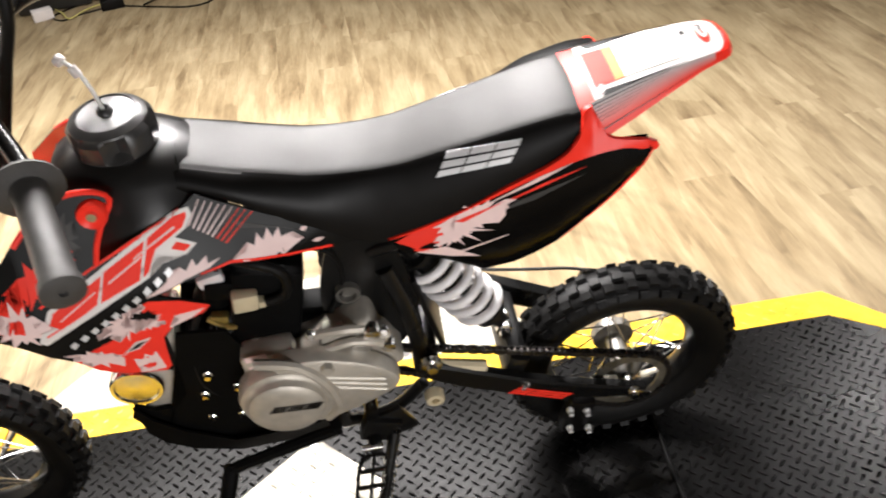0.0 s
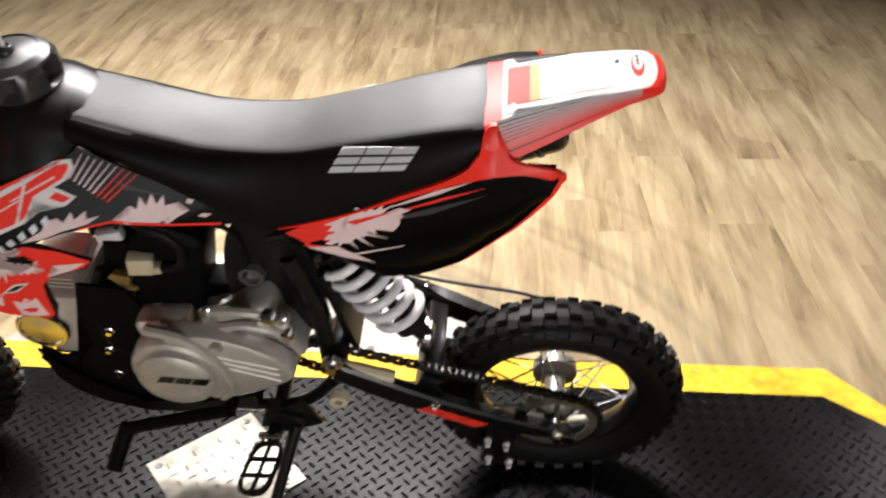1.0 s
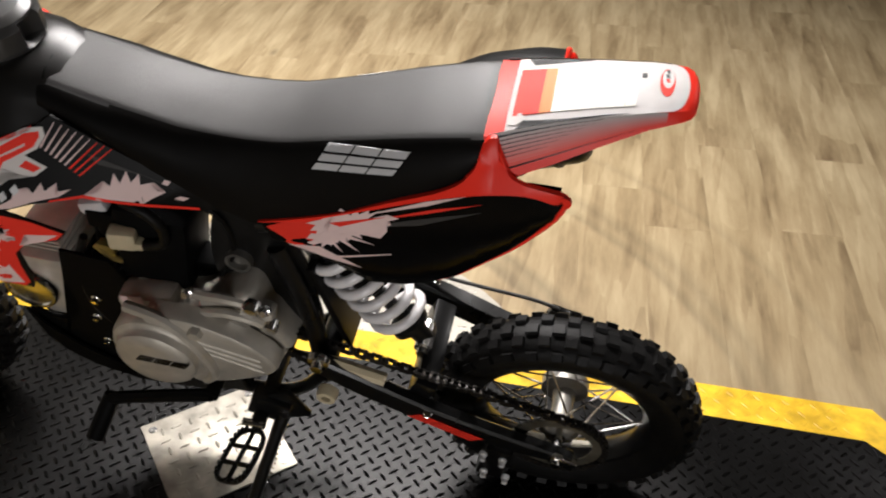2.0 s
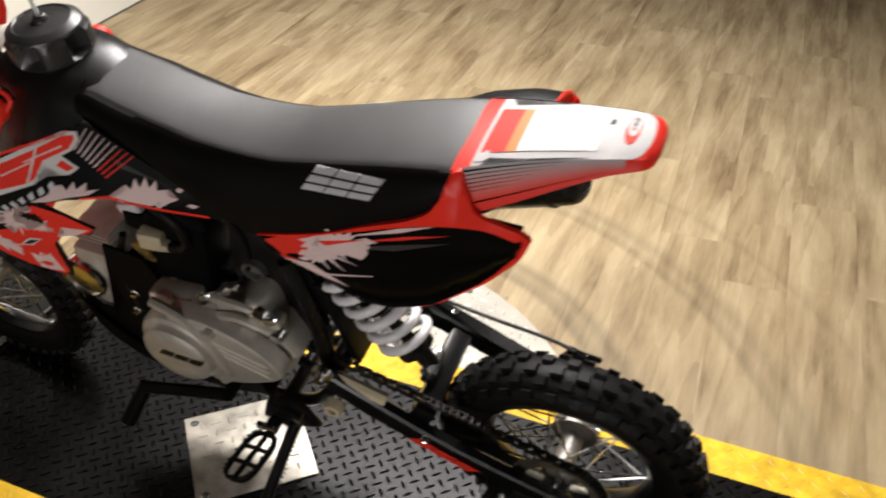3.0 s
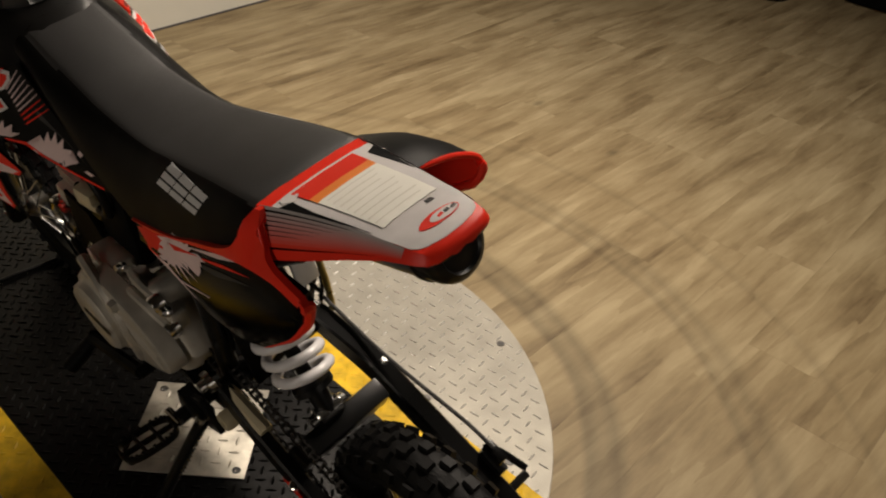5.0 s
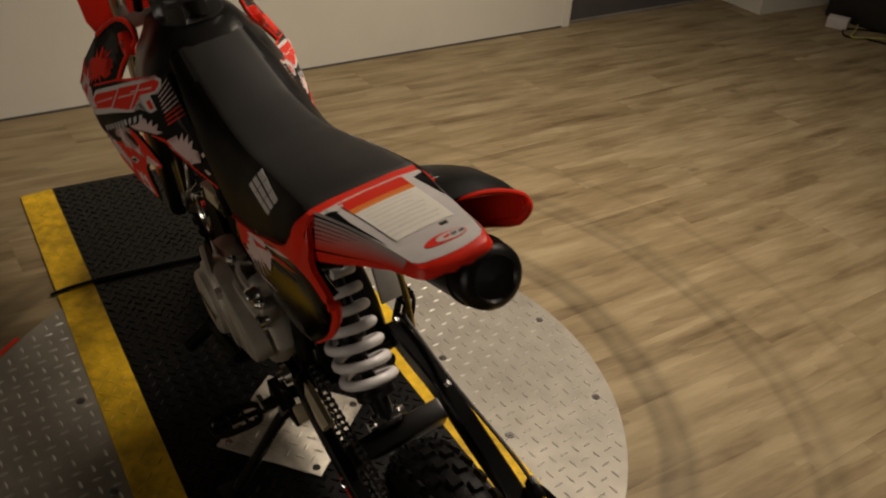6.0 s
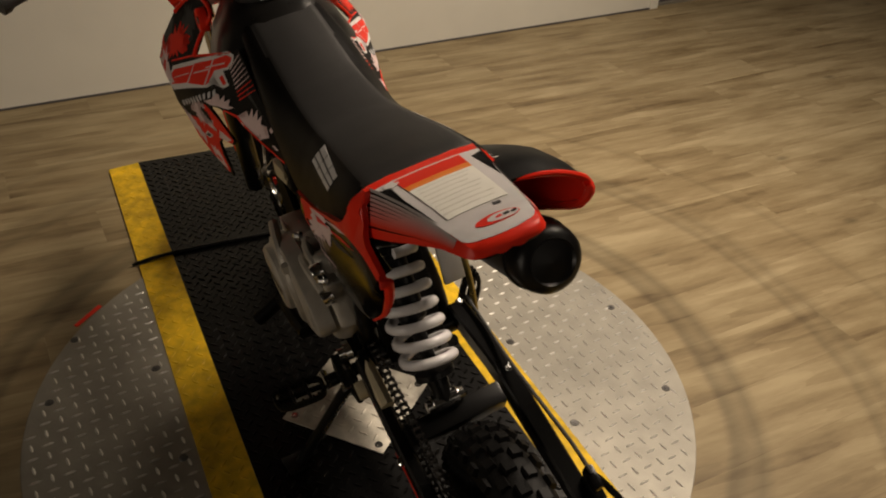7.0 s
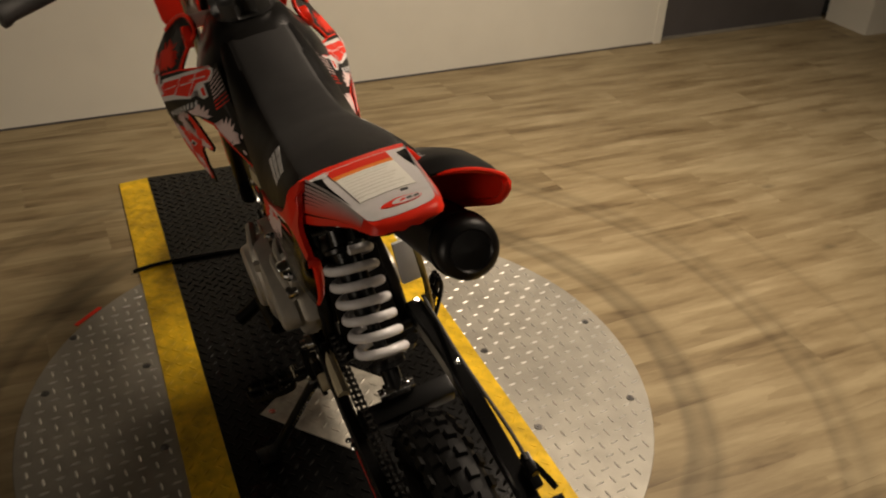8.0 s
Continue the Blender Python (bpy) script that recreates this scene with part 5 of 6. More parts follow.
def frame_tubes():
    bm = bmesh.new()
    tube(bm, [(-0.905, 0, 0.90), (-0.80, 0, 0.80), (-0.62, 0, 0.735), (-0.46, 0, 0.715), (-0.40, 0, 0.66)], 0.022, 12)
    for sgn in (-1, 1):
        tube(bm, [(-0.66, sgn * 0.06, 0.245), (-0.45, sgn * 0.072, 0.27), (-0.36, sgn * 0.078, 0.36)], 0.0125, 10)
        tube(bm, [(-0.36, sgn * 0.072, 0.40), (-0.365, sgn * 0.066, 0.52), (-0.40, sgn * 0.05, 0.66)], 0.016, 10)
        tube(bm, [(-0.42, sgn * 0.045, 0.70), (-0.30, sgn * 0.07, 0.755), (-0.15, sgn * 0.075, 0.83), (-0.04, sgn * 0.06, 0.90)], 0.012, 10)
    tube(bm, [(-0.895, 0, 0.86), (-0.945, 0, 1.0)], 0.028, 14, smooth=False)
    ob = part("frame", bm, M_FRAME, BIKE, "black painted tubular steel frame")
    for sgn in (-1, 1):
        bm = sheet(smooth_outline([(-0.515, 0.60), (-0.495, 0.70), (-0.465, 0.735), (-0.40, 0.735), (-0.365, 0.66), (-0.352, 0.55), (-0.350, 0.48), (-0.385, 0.485), (-0.43, 0.555), (-0.495, 0.545)], 3), lambda x, z: sgn * (0.050 + 0.10 * max(0, 0.58 - z)), 0.006, 0.04, sgn)
        part("gusset_plate", bm, M_FRAME, ob)
    bm = bmesh.new()
    box(bm, (-0.335, 0.0, 0.52), (0.012, 0.11, 0.20), (0, -12, 0), 0.004)
    part("inner_mudguard", bm, M_BLACK, ob, "black plastic inner mudguard")
    bm = bmesh.new()
    box(bm, (-0.36, 0.106, 0.548), (0.010, 0.044, 0.09), (0, -8, 0), 0.004)
    part("heat_shield", bm, M_SILVER, ob, "grey metal heat shield")
    bm = bmesh.new()
    tube(bm, [(-0.34, 0.118, 0.64), (-0.33, 0.124, 0.52), (-0.33, 0.124, 0.44)], 0.006, 8)
    part("brake_link", bm, M_BRASS, ob, "yellow zinc-plated brake link")
    # Grey disc in place of the open hole through the gusset plate.
    bm = bmesh.new()
    lathe(bm, [(0, -0.052), (0.014, -0.052), (0.016, -0.062), (0.021, -0.062), (0.022, -0.048)], (-0.467, 0, 0.619), (0, 1, 0), 20)
    part("hole_disc", bm, M_HUB, ob)
    return ob


frame_tubes()


def engine():
    root = bmesh.new()
    # crankcase: lofted across, rounded
    out = smooth_outline([(-0.665, 0.43), (-0.655, 0.455), (-0.635, 0.475), (-0.56, 0.482), (-0.48, 0.485), (-0.42, 0.482), (-0.395, 0.46), (-0.395, 0.42), (-0.44, 0.37), (-0.55, 0.345), (-0.63, 0.36)], 4)
    cxz = (-0.53, 0.455)
    rings = []
    for y, s in ((-0.088, 0.97), (-0.02, 1.0), (0.03, 0.93), (0.09, 0.88), (0.10, 0.8)):
        rings.append([V(cxz[0] + (x - cxz[0]) * s, y, cxz[1] + (z - cxz[1]) * s) for x, z in out])
    ring_loft(root, rings)
    ob = part("engine", root, M_CAST, BIKE, "single-cylinder engine with cast aluminium covers and a forward-lying cylinder")
    ob.location = (-0.012, 0, 0.022)
    bm = bmesh.new()
    rings = []
    for y, s in ((-0.116, 0.90), (-0.112, 0.95), (-0.10, 0.99), (-0.0885, 1.0)):
        rings.append([V(cxz[0] + (x - cxz[0]) * s, y, cxz[1] + (z - cxz[1]) * s) for x, z in out])
    ring_loft(bm, rings)
    part("left_crankcase", bm, M_CAST, ob, "cast aluminium left crankcase half")
    # round alternator cover
    bm = bmesh.new()
    c = (-0.590, 0, 0.448)
    lathe(bm, [(0.082, -0.118), (0.082, -0.140), (0.078, -0.150), (0.070, -0.153), (0.068, -0.156), (0.066, -0.166), (0.060, -0.171), (0.04, -0.1725), (0, -0.173)], c, (0, 1, 0), 48)
    cov = part("alternator_cover", bm, M_CAST, ob, "round cast cover with a dark printed mark")
    for poly in mark_bars(-0.622, 0.452, -0.536, 0.446, 0.017, 0.012):
        part("printed_mark", sheet(poly, lambda x, z: -0.1735, 0.0006, 0.05), M_BLACK, cov)
    # sprocket cover with three ridges
    out = smooth_outline([(-0.60, 0.525), (-0.545, 0.545), (-0.49, 0.535), (-0.43, 0.505), (-0.392, 0.462), (-0.40, 0.43), (-0.46, 0.395), (-0.52, 0.372), (-0.56, 0.38)], 4)
    bm = bmesh.new()
    rings = []
    for y, s in ((-0.115, 1.0), (-0.140, 1.0), (-0.146, 0.97), (-0.149, 0.90)):
        rings.append([V(-0.49 + (x + 0.49) * s, y, 0.46 + (z - 0.46) * s) for x, z in out])
    ring_loft(bm, rings)
    spc = part("sprocket_cover", bm, M_CAST, ob)
    for k in range(3):
        bm = bmesh.new()
        z = 0.487 - k * 0.016
        tube(bm, [(-0.515 + k * 0.008, -0.147, z + 0.008), (-0.415, -0.147, z - 0.022)], 0.0038, 6, smooth=False)
        part("ridge", bm, M_CAST, spc)
    bm = bmesh.new()
    lathe(bm, [(0, -0.160), (0.010, -0.160), (0.012, -0.155), (0.012, -0.146)], (-0.507, 0, 0.525), (0, 1, 0), 6)
    part("filler_plug", bm, M_CAST, spc)
    # step between the covers
    bm = bmesh.new()
    tube(bm, [(-0.625, -0.135, 0.545), (-0.555, -0.146, 0.535), (-0.515, -0.15, 0.48), (-0.505, -0.148, 0.41), (-0.53, -0.142, 0.372)], 0.010, 8)
    part("cover_rib", bm, M_CAST, ob)
    bm = bmesh.new()
    box(bm, (-0.622, -0.1185, 0.522), (0.038, 0.003, 0.046), (-6, -8, 0), 0.001)
    part("sticker", bm, M_PINK, ob, "small pale printed sticker")
    # upper rear of the crankcase: ribs, a breather boss and small bolts
    bm = bmesh.new()
    box(bm, (-0.455, -0.096, 0.532), (0.12, 0.032, 0.05), (0, 14, 0), 0.010)
    tube(bm, [(-0.525, -0.098, 0.552), (-0.48, -0.108, 0.566), (-0.44, -0.108, 0.562), (-0.405, -0.10, 0.535)], 0.009, 8)
    tube(bm, [(-0.505, -0.118, 0.535), (-0.46, -0.122, 0.548), (-0.42, -0.118, 0.532), (-0.395, -0.11, 0.50)], 0.008, 8)
    part("crankcase_ribs", bm, M_CAST, ob)
    hump = smooth_outline([(-0.640, 0.45), (-0.636, 0.53), (-0.612, 0.540), (-0.552, 0.522), (-0.492, 0.550), (-0.440, 0.578), (-0.420, 0.564), (-0.410, 0.520), (-0.392, 0.48), (-0.398, 0.44)], 3)
    bm = bmesh.new()
    rings = []
    for y, q in ((-0.108, 0.94), (-0.104, 0.98), (-0.094, 1.0), (0.03, 1.0), (0.05, 0.95)):
        rings.append([V(-0.52 + (x + 0.52) * q, y, 0.49 + (z - 0.49) * q) for x, z in hump])
    ring_loft(bm, rings)
    part("gearbox_case", bm, M_CAST, ob, "cast aluminium gearbox case")
    for k, (x, y, z, r) in enumerate(((-0.425, -0.112, 0.555, 0.016), (-0.402, -0.112, 0.515, 0.014), (-0.445, -0.112, 0.530, 0.020))):
        bm = bmesh.new()
        lathe(bm, [(r, 0.010), (r, -0.006), (r * 0.85, -0.010), (0, -0.011)], (x, y, z), (0, 1, 0.1), 16)
        part("polished_boss", bm, M_CHROME, ob)
    bm = bmesh.new()
    lathe(bm, [(0.026, -0.07), (0.026, -0.115), (0.022, -0.121), (0, -0.122)], (-0.615, 0, 0.505), (0, 1, 0), 24)
    box(bm, (-0.605, -0.095, 0.518), (0.095, 0.05, 0.05), (0, -4, 0), 0.014)
    part("crankcase_shoulder", bm, M_CAST, ob)
    for x, y, z in ((-0.527, -0.108, 0.566), (-0.404, -0.108, 0.548)):
        bm = bmesh.new()
        lathe(bm, [(0, 0.012), (0.0055, 0.012), (0.0065, 0.004), (0.009, 0.003), (0.009, -0.004)], (x, y, z), (0, -0.9, 0.45), 8)
        part("bolt", bm, M_CHROME, ob)
    # cylinder lying forward, with fins, and the head
    ax = V(-1, 0, 0.06).normalized()
    base = V(-0.655, 0, 0.44)
    for k in range(9):
        bm = bmesh.new()
        c = base + ax * (0.012 + k * 0.0125)
        box(bm, c, (0.004, 0.135, 0.135), (0, 3.4, 0), 0.0015)
        part("cooling_fin", bm, M_CRADLE, ob)
    bm = bmesh.new()
    lathe(bm, [(0.052, 0), (0.052, 0.125)], base, ax, 24, True)
    part("cylinder", bm, M_CRADLE, ob, "black finned cylinder")
    bm = bmesh.new()
    box(bm, (-0.812, 0.0, 0.462), (0.085, 0.145, 0.165), (0, 3.4, 0), 0.010)
    for k in range(3):
        box(bm, V(-0.81, 0, 0.552 + k * 0.010), (0.08, 0.11, 0.004), (0, 3.4, 0), 0.001)
    head = part("cylinder_head", bm, M_CAST, ob, "cast aluminium cylinder head with a round cap")
    bm = bmesh.new()
    lathe(bm, [(0.046, -0.055), (0.047, -0.084), (0.044, -0.089), (0.038, -0.089), (0.036, -0.086), (0, -0.087)], (-0.848, 0, 0.468), (0, 1, 0), 32)
    part("head_cap", bm, M_CHROME, head, "round polished head cap")
    for sgn in (-1, 1):
        plate = [(-0.866, 0.425), (-0.882, 0.385), (-0.842, 0.295), (-0.76, 0.245), (-0.66, 0.225), (-0.56, 0.232), (-0.60, 0.30), (-0.645, 0.38), (-0.645, 0.53), (-0.665, 0.585), (-0.745, 0.595), (-0.764, 0.53), (-0.768, 0.43), (-0.80, 0.395), (-0.84, 0.395)]
        cradle = part("engine_cradle", sheet(plate, lambda x, z: sgn * 0.086, 0.006, 0.05, sgn), M_CRADLE, ob, "black engine cradle plate with bright bolts")
        for x, z in ((-0.722, 0.477), (-0.740, 0.422), (-0.680, 0.432), (-0.745, 0.350), (-0.69, 0.345)):
            bm = bmesh.new()
            lathe(bm, [(0, 0.011), (0.0055, 0.011), (0.0065, 0.005), (0.009, 0.003), (0.009, 0.0)], (x, sgn * 0.086, z), (0, sgn, 0), 8)
            part("bolt", bm, M_CHROME, cradle)
    # dark wiring and brackets that fill the frame behind the filter box
    bm = bmesh.new()
    box(bm, (-0.50, -0.02, 0.535), (0.12, 0.05, 0.05), (0, 4, 0), 0.012)
    part("starter_cover", bm, M_CRADLE, ob, "black cover behind the air box")
    bm = bmesh.new()
    box(bm, (-0.668, 0.0, 0.700), (0.09, 0.08, 0.09), (0, 4, 0), 0.012)
    part("intake_cover", bm, M_CRADLE, ob)
    # carburettor, intake and filter box
    bm = bmesh.new()
    tube(bm, [(-0.72, -0.01, 0.53), (-0.70, -0.01, 0.60), (-0.665, -0.02, 0.645)], 0.017, 12)
    lathe(bm, [(0.020, 0), (0.024, 0.01), (0.024, 0.05), (0.02, 0.06)], (-0.675, -0.03, 0.60), (0.2, 0, 1), 16, True)
    box(bm, (-0.655, -0.045, 0.662), (0.05, 0.05, 0.04), (0, 10, 0), 0.006)
    part("carburettor", bm, M_CRADLE, ob, "dark carburettor and intake")
    bm = bmesh.new()
    box(bm, (-0.672, -0.062, 0.592), (0.030, 0.018, 0.022), (0, 12, 0), 0.005)
    tube(bm, [(-0.690, -0.066, 0.600), (-0.665, -0.072, 0.580), (-0.648, -0.070, 0.575)], 0.006, 8)
    part("carburettor_bowl", bm, M_BRASS, ob, "brassy carburettor bowl fitting")
    bm = bmesh.new()
    box(bm, (-0.617, -0.083, 0.650), (0.042, 0.026, 0.036), (0, 8, 10), 0.006)
    box(bm, (-0.592, -0.083, 0.640), (0.012, 0.018, 0.014), (0, 8, 10), 0.003)
    part("plug_connector", bm, M_TAN, ob, "tan plastic wiring connector")
    bm = bmesh.new()
    box(bm, (-0.665, -0.055, 0.684), (0.044, 0.024, 0.026), (0, -8, 6), 0.008)
    part("carburettor_top", bm, M_SILVER, ob)
    bm = bmesh.new()
    box(bm, (-0.590, -0.025, 0.605), (0.118, 0.10, 0.175), (0, 12, 0), 0.016)
    part("air_box", bm, M_CRADLE, ob, "black plastic air box")
    bm = bmesh.new()
    tube(bm, [(-0.625, -0.05, 0.712), (-0.595, -0.078, 0.728), (-0.560, -0.084, 0.715), (-0.543, -0.084, 0.685), (-0.553, -0.084, 0.648), (-0.585, -0.084, 0.640)], 0.0085, 10)
    part("rubber_hose", bm, M_TYRE, ob)
    bm = bmesh.new()
    tube(bm, [(-0.66, -0.05, 0.68), (-0.63, -0.06, 0.73), (-0.55, -0.06, 0.735), (-0.47, -0.055, 0.70), (-0.46, -0.05, 0.62), (-0.49, -0.06, 0.56)], 0.0045, 8)
    part("cable", bm, M_TYRE, ob)
    bm = bmesh.new()
    tube(bm, [(-0.70, -0.07, 0.62), (-0.735, -0.078, 0.54), (-0.735, -0.08, 0.44), (-0.70, -0.078, 0.38)], 0.007, 8)
    part("hose", bm, M_TYRE, ob)
    # skid plate
    bm = bmesh.new()
    line = [(-0.868, 0.325), (-0.845, 0.285), (-0.80, 0.25), (-0.72, 0.222), (-0.60, 0.225), (-0.50, 0.25)]
    rings = []
    for x, z in line:
        top = 0.055 + 0.05 * max(0, (-0.72 - x) / 0.15)
        rings.append([V(x, -0.098, z + top), V(x, -0.09, z + 0.008), V(x, -0.07, z), V(x, 0.07, z), V(x, 0.09, z + 0.008), V(x, 0.098, z + top), V(x, 0.093, z + top), V(x, 0.085, z + 0.011), V(x, 0.068, z + 0.004), V(x, -0.068, z + 0.004), V(x, -0.085, z + 0.011), V(x, -0.093, z + top)])
    ring_loft(bm, rings)
    part("skid_plate", bm, M_CRADLE, ob, "black skid plate")
    # gear lever
    bm = bmesh.new()
    tube(bm, [(-0.52, -0.11, 0.352), (-0.52, -0.165, 0.350)], 0.012, 12, smooth=False)
    tube(bm, [(-0.52, -0.16, 0.350), (-0.60, -0.163, 0.328), (-0.69, -0.165, 0.298), (-0.725, -0.168, 0.288)], 0.0118, 8)
    tube(bm, [(-0.722, -0.160, 0.290), (-0.735, -0.19, 0.262), (-0.745, -0.225, 0.238)], 0.0155, 10)
    part("gear_lever", bm, M_CRADLE, ob, "black steel gear lever")


engine()


def stand_and_pegs():
    bm = bmesh.new()
    tube(bm, [(-0.47, -0.16, 0.285), (-0.47, 0.16, 0.285)], 0.014, 10, smooth=False)
    box(bm, (-0.455, -0.12, 0.30), (0.07, 0.03, 0.06), (0, 20, 0), 0.004)
    bracket = part("peg_bracket", bm, M_FRAME, BIKE, "black steel foot-peg bracket")
    for sgn in (-1, 1):
        bm = bmesh.new()
        c0, c1 = (V(-0.475, -0.165, 0.275), V(-0.492, -0.262, 0.268)) if sgn < 0 else (V(-0.47, 0.150, 0.300), V(-0.475, 0.190, 0.385))
        mid, half_len = (c0 + c1) / 2, (c1 - c0) / 2
        loop = []
        for k in range(25):
            a = 2 * math.pi * k / 24
            ca, sa = math.cos(a), math.sin(a)
            loop.append(mid + half_len * (math.copysign(abs(ca) ** 0.6, ca)) + V(0.027 * math.copysign(abs(sa) ** 0.6, sa), 0, 0))
        tube(bm, loop, 0.0045, 6, smooth=False, flat=1.8)
        tube(bm, [c0, c1], 0.004, 6, smooth=False, flat=1.8)
        for q in (-0.35, 0.3):
            tube(bm, [mid + half_len * q + V(-0.026, 0, 0), mid + half_len * q + V(0.026, 0, 0)], 0.004, 6, smooth=False, flat=1.8)
        for k in range(24):
            box(bm, loop[k] + V(0, 0, 0.008), (0.005, 0.005, 0.007))
        part("foot_peg", bm, M_FRAME, bracket, "black toothed steel foot peg")
        bm = bmesh.new()
        lathe(bm, [(0, -0.02), (0.007, -0.02), (0.007, 0.02), (0, 0.02)], (-0.475, sgn * 0.158, 0.29 if sgn < 0 else 0.30), (1, 0, 0), 10)
        part("peg_pin", bm, M_CHROME, bracket)
    bm = bmesh.new()
    foot = V(-0.505, -0.262, 0.060)
    tube(bm, [(-0.425, -0.12, 0.30), (-0.44, -0.145, 0.26), foot + V(0, 0, 0.004)], [0.013, 0.012, 0.011], 10, smooth=False)
    box(bm, foot + V(0, -0.012, 0.006), (0.05, 0.045, 0.007), (-12, 0, 8), 0.002)
    box(bm, (-0.425, -0.118, 0.305), (0.06, 0.012, 0.075), (0, -25, 0), 0.004)
    stand = part("side_stand", bm, M_FRAME, BIKE, "black steel side stand, folded out")
    bm = bmesh.new()
    lathe(bm, [(0, -0.14), (0.009, -0.14), (0.010, -0.13), (0.010, -0.11)], (-0.425, 0, 0.30), (0, 1, 0), 8)
    part("stand_bolt", bm, M_CHROME, stand)
    bm = bmesh.new()
    pts = []
    for k in range(101):
        s = k / 100
        a = 2 * math.pi * 14 * s
        c = V(-0.44, -0.128, 0.285) + (V(-0.478, -0.205, 0.16) - V(-0.44, -0.128, 0.285)) * s
        pts.append(c + V(math.cos(a) * 0.006 + 0.016, 0, math.sin(a) * 0.006))
    tube(bm, pts, 0.0015, 5, smooth=False)
    part("return_spring", bm, M_CHROME, stand)


stand_and_pegs()


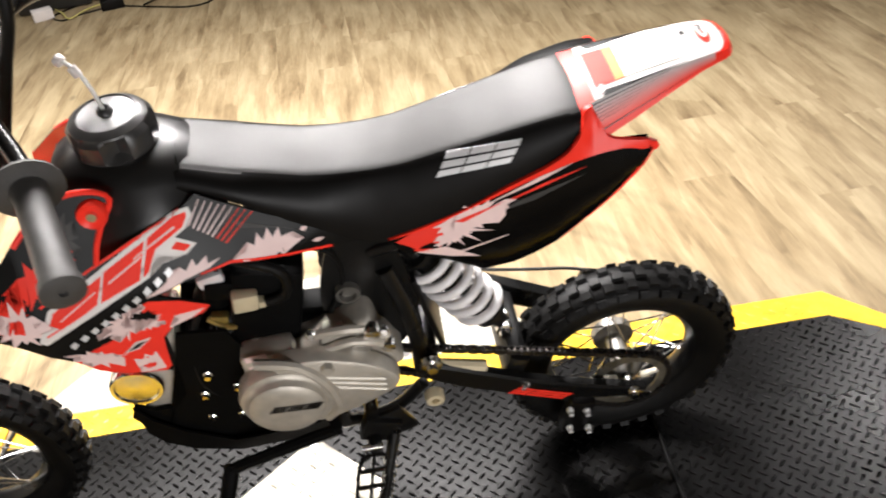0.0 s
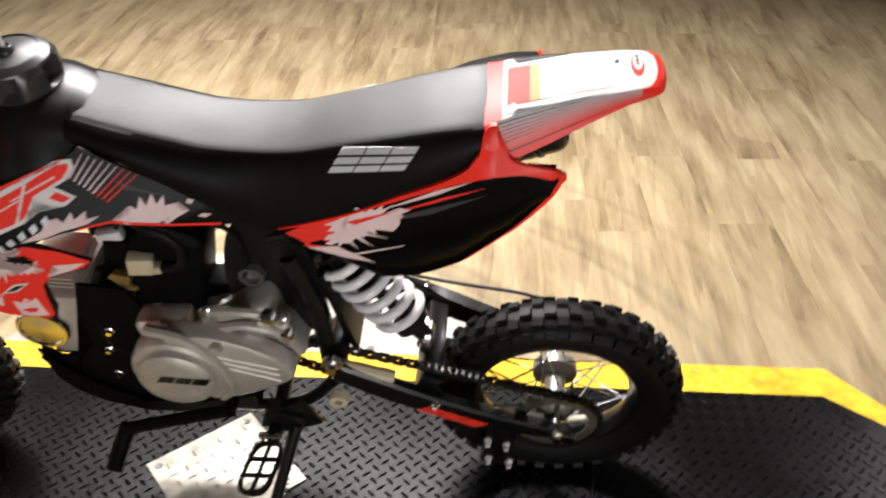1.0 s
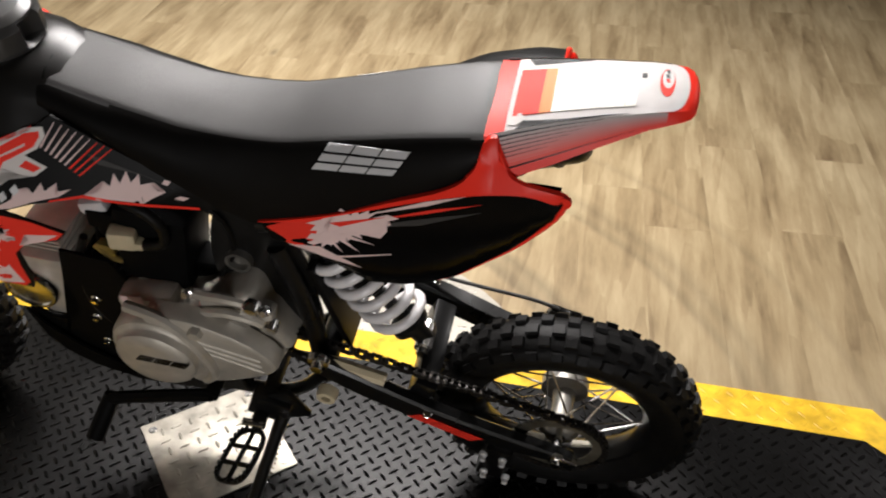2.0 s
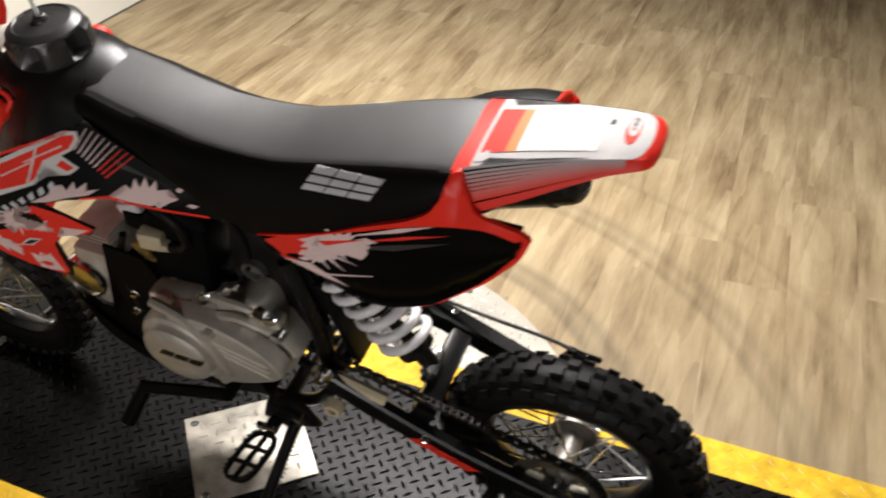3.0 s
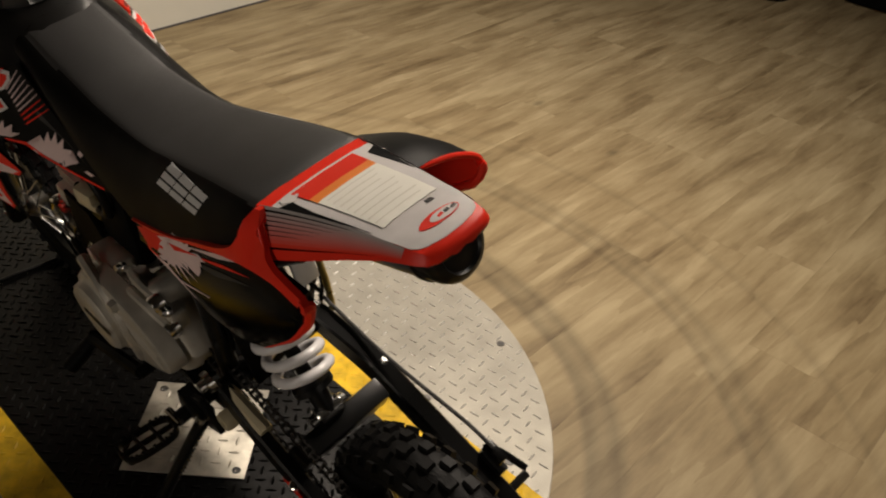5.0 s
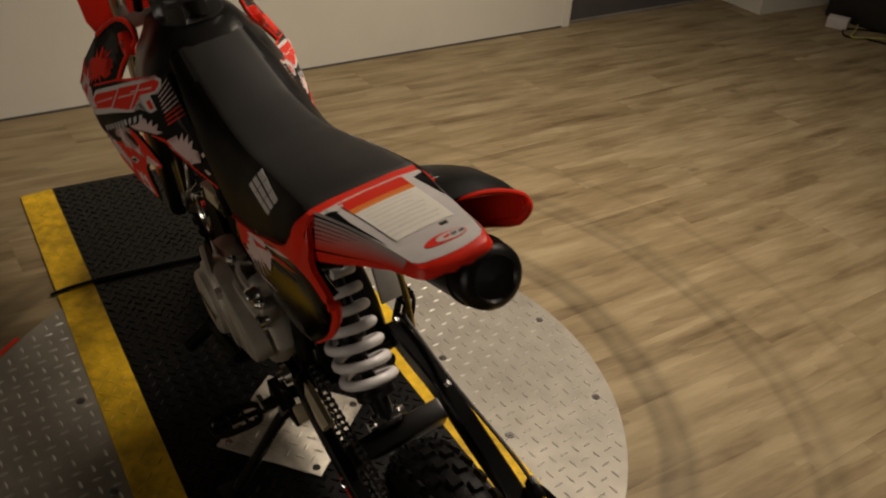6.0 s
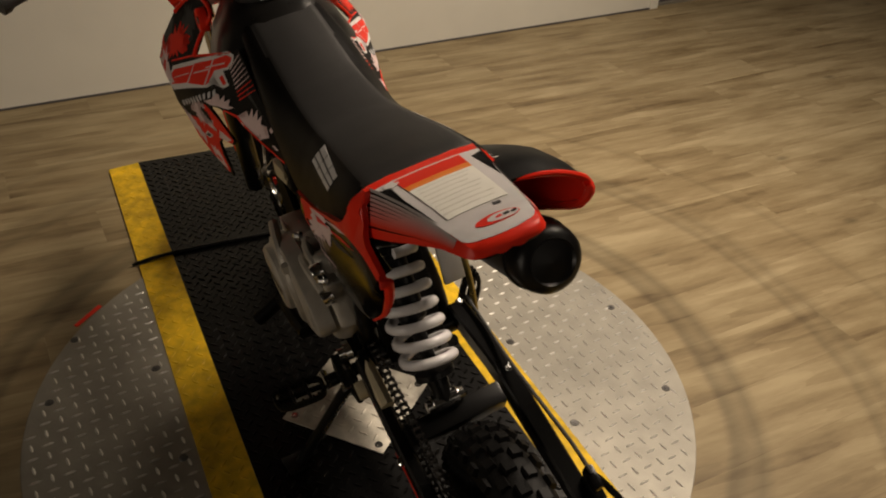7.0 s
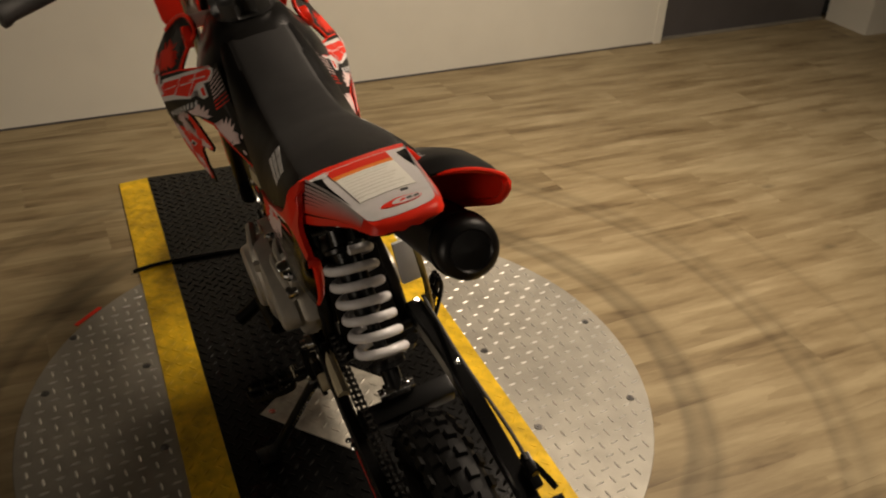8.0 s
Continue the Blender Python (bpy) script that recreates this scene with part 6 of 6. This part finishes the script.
def front_end():
    bm = bmesh.new()
    top, low = V(-0.935, 0, 1.03), V(-1.297, 0, 0.262)
    box(bm, (-0.93, 0, 1.012), (0.07, 0.20, 0.024), (0, -22, 0), 0.006)
    box(bm, (-0.985, 0, 0.885), (0.07, 0.20, 0.028), (0, -22, 0), 0.006)
    ob = part("triple_clamp", bm, M_CAST, BIKE, "aluminium fork clamps")
    for sgn in (-1, 1):
        a, b = V(top.x, sgn * 0.082, top.z), V(low.x + 0.02, sgn * 0.082, low.z)
        mid = a + (b - a) * 0.52
        bm = bmesh.new()
        tube(bm, [a, mid], 0.0175, 14, smooth=False)
        leg = part("fork_leg", bm, M_CHROME, ob, "bright upper fork tube")
        bm = bmesh.new()
        tube(bm, [mid - (b - a) * 0.04, b], 0.024, 14, smooth=False)
        part("fork_slider", bm, M_FRAME, leg)
        bm = bmesh.new()
        tube(bm, [mid + V(-0.022, 0, 0.06), mid + (b - a) * 0.30 + V(-0.022, 0, 0)], 0.024, 10, smooth=False, flat=0.6)
        part("fork_guard", bm, M_RED, leg, "red fork guard")
        bm = bmesh.new()
        lathe(bm, [(0, -0.014), (0.009, -0.014), (0.009, 0.014), (0, 0.014)], (low.x, sgn * 0.09, low.z), (0, 1, 0), 10)
        part("axle_nut", bm, M_CHROME, leg)
    # handlebar
    bm = bmesh.new()
    tube(bm, [(-0.724, -0.375, 1.053), (-0.777, -0.23, 1.062), (-0.84, -0.13, 1.09), (-0.905, -0.07, 1.055), (-0.912, 0, 1.05), (-0.905, 0.07, 1.055), (-0.84, 0.13, 1.09), (-0.777, 0.23, 1.062), (-0.724, 0.375, 1.053)], 0.011, 12)
    tube(bm, [(-0.845, -0.125, 1.098), (-0.845, 0.125, 1.098)], 0.007, 10, smooth=False)
    bar = part("handlebar", bm, M_FRAME, ob, "black tubular handlebar")
    bar.location = (0.0, 0.0, 0.034)
    for sgn in (-1, 1):
        bm = bmesh.new()
        a, b = V(-0.774, sgn * 0.249, 1.063), V(-0.716, sgn * 0.408, 1.049)
        d = (b - a)
        lathe(bm, [(0.011, -0.004), (0.040, -0.002), (0.041, 0.003), (0.022, 0.006), (0.0195, 0.02), (0.0200, d.length - 0.020), (0.0235, d.length - 0.014), (0.0240, d.length - 0.002), (0.020, d.length), (0.005, d.length), (0.004, d.length - 0.004), (0, d.length - 0.004)], a, d, 22)
        part("grip", bm, M_GRIP, bar, "grey rubber hand grip")
    bm = bmesh.new()
    tube(bm, [(-0.80, 0.215, 1.075), (-0.83, 0.24, 1.07), (-0.835, 0.33, 1.04)], 0.005, 8)
    part("brake_lever", bm, M_FRAME, bar)
    bm = bmesh.new()
    tube(bm, [(-0.80, 0.20, 1.08), (-0.93, 0.17, 1.16), (-1.0, 0.07, 1.12), (-1.0, 0.0, 0.98)], 0.004, 8)
    part("brake_cable", bm, M_TYRE, bar)
    bm = bmesh.new()
    tube(bm, [(-0.90, -0.06, 0.90), (-0.867, -0.05, 0.994), (-0.823, -0.05, 1.095), (-0.785, -0.05, 1.19), (-0.80, 0.0, 1.31), (-0.90, 0.09, 1.31), (-0.90, 0.17, 1.16), (-0.79, 0.22, 1.075)], 0.009, 10)
    part("throttle_cable", bm, M_TYRE, bar, "looped black throttle cable")
    # front plate and fender
    bm = bmesh.new()
    rings = []
    for z, w, x in ((0.845, 0.125, -1.045), (0.90, 0.146, -1.03), (0.97, 0.148, -1.015), (1.03, 0.12, -1.0)):
        rings.append([V(x + 0.02, -w, z), V(x - 0.015, -w * 0.5, z), V(x - 0.02, 0, z), V(x - 0.015, w * 0.5, z), V(x + 0.02, w, z), V(x + 0.024, w, z), V(x - 0.010, w * 0.5, z), V(x - 0.015, 0, z), V(x - 0.010, -w * 0.5, z), V(x + 0.024, -w, z)])
    ring_loft(bm, rings)
    part("front_shield", bm, M_RED, ob, "plain red front plate")
    bm = bmesh.new()
    rings = []
    for x, z, w in ((-0.93, 0.60, 0.03), (-1.02, 0.70, 0.055), (-1.14, 0.74, 0.062), (-1.28, 0.72, 0.060), (-1.42, 0.65, 0.045), (-1.47, 0.615, 0.02)):
        rings.append([V(x, -w, z - 0.025), V(x, -w * 0.7, z), V(x, 0, z + 0.006), V(x, w * 0.7, z), V(x, w, z - 0.025), V(x, w - 0.004, z - 0.025), V(x, w * 0.66, z - 0.004), V(x, 0, z + 0.002), V(x, -w * 0.66, z - 0.004), V(x, -w + 0.004, z - 0.025)])
    ring_loft(bm, rings)
    part("front_fender", bm, M_RED, ob, "red front fender")


front_end()

planks(FLOOR)
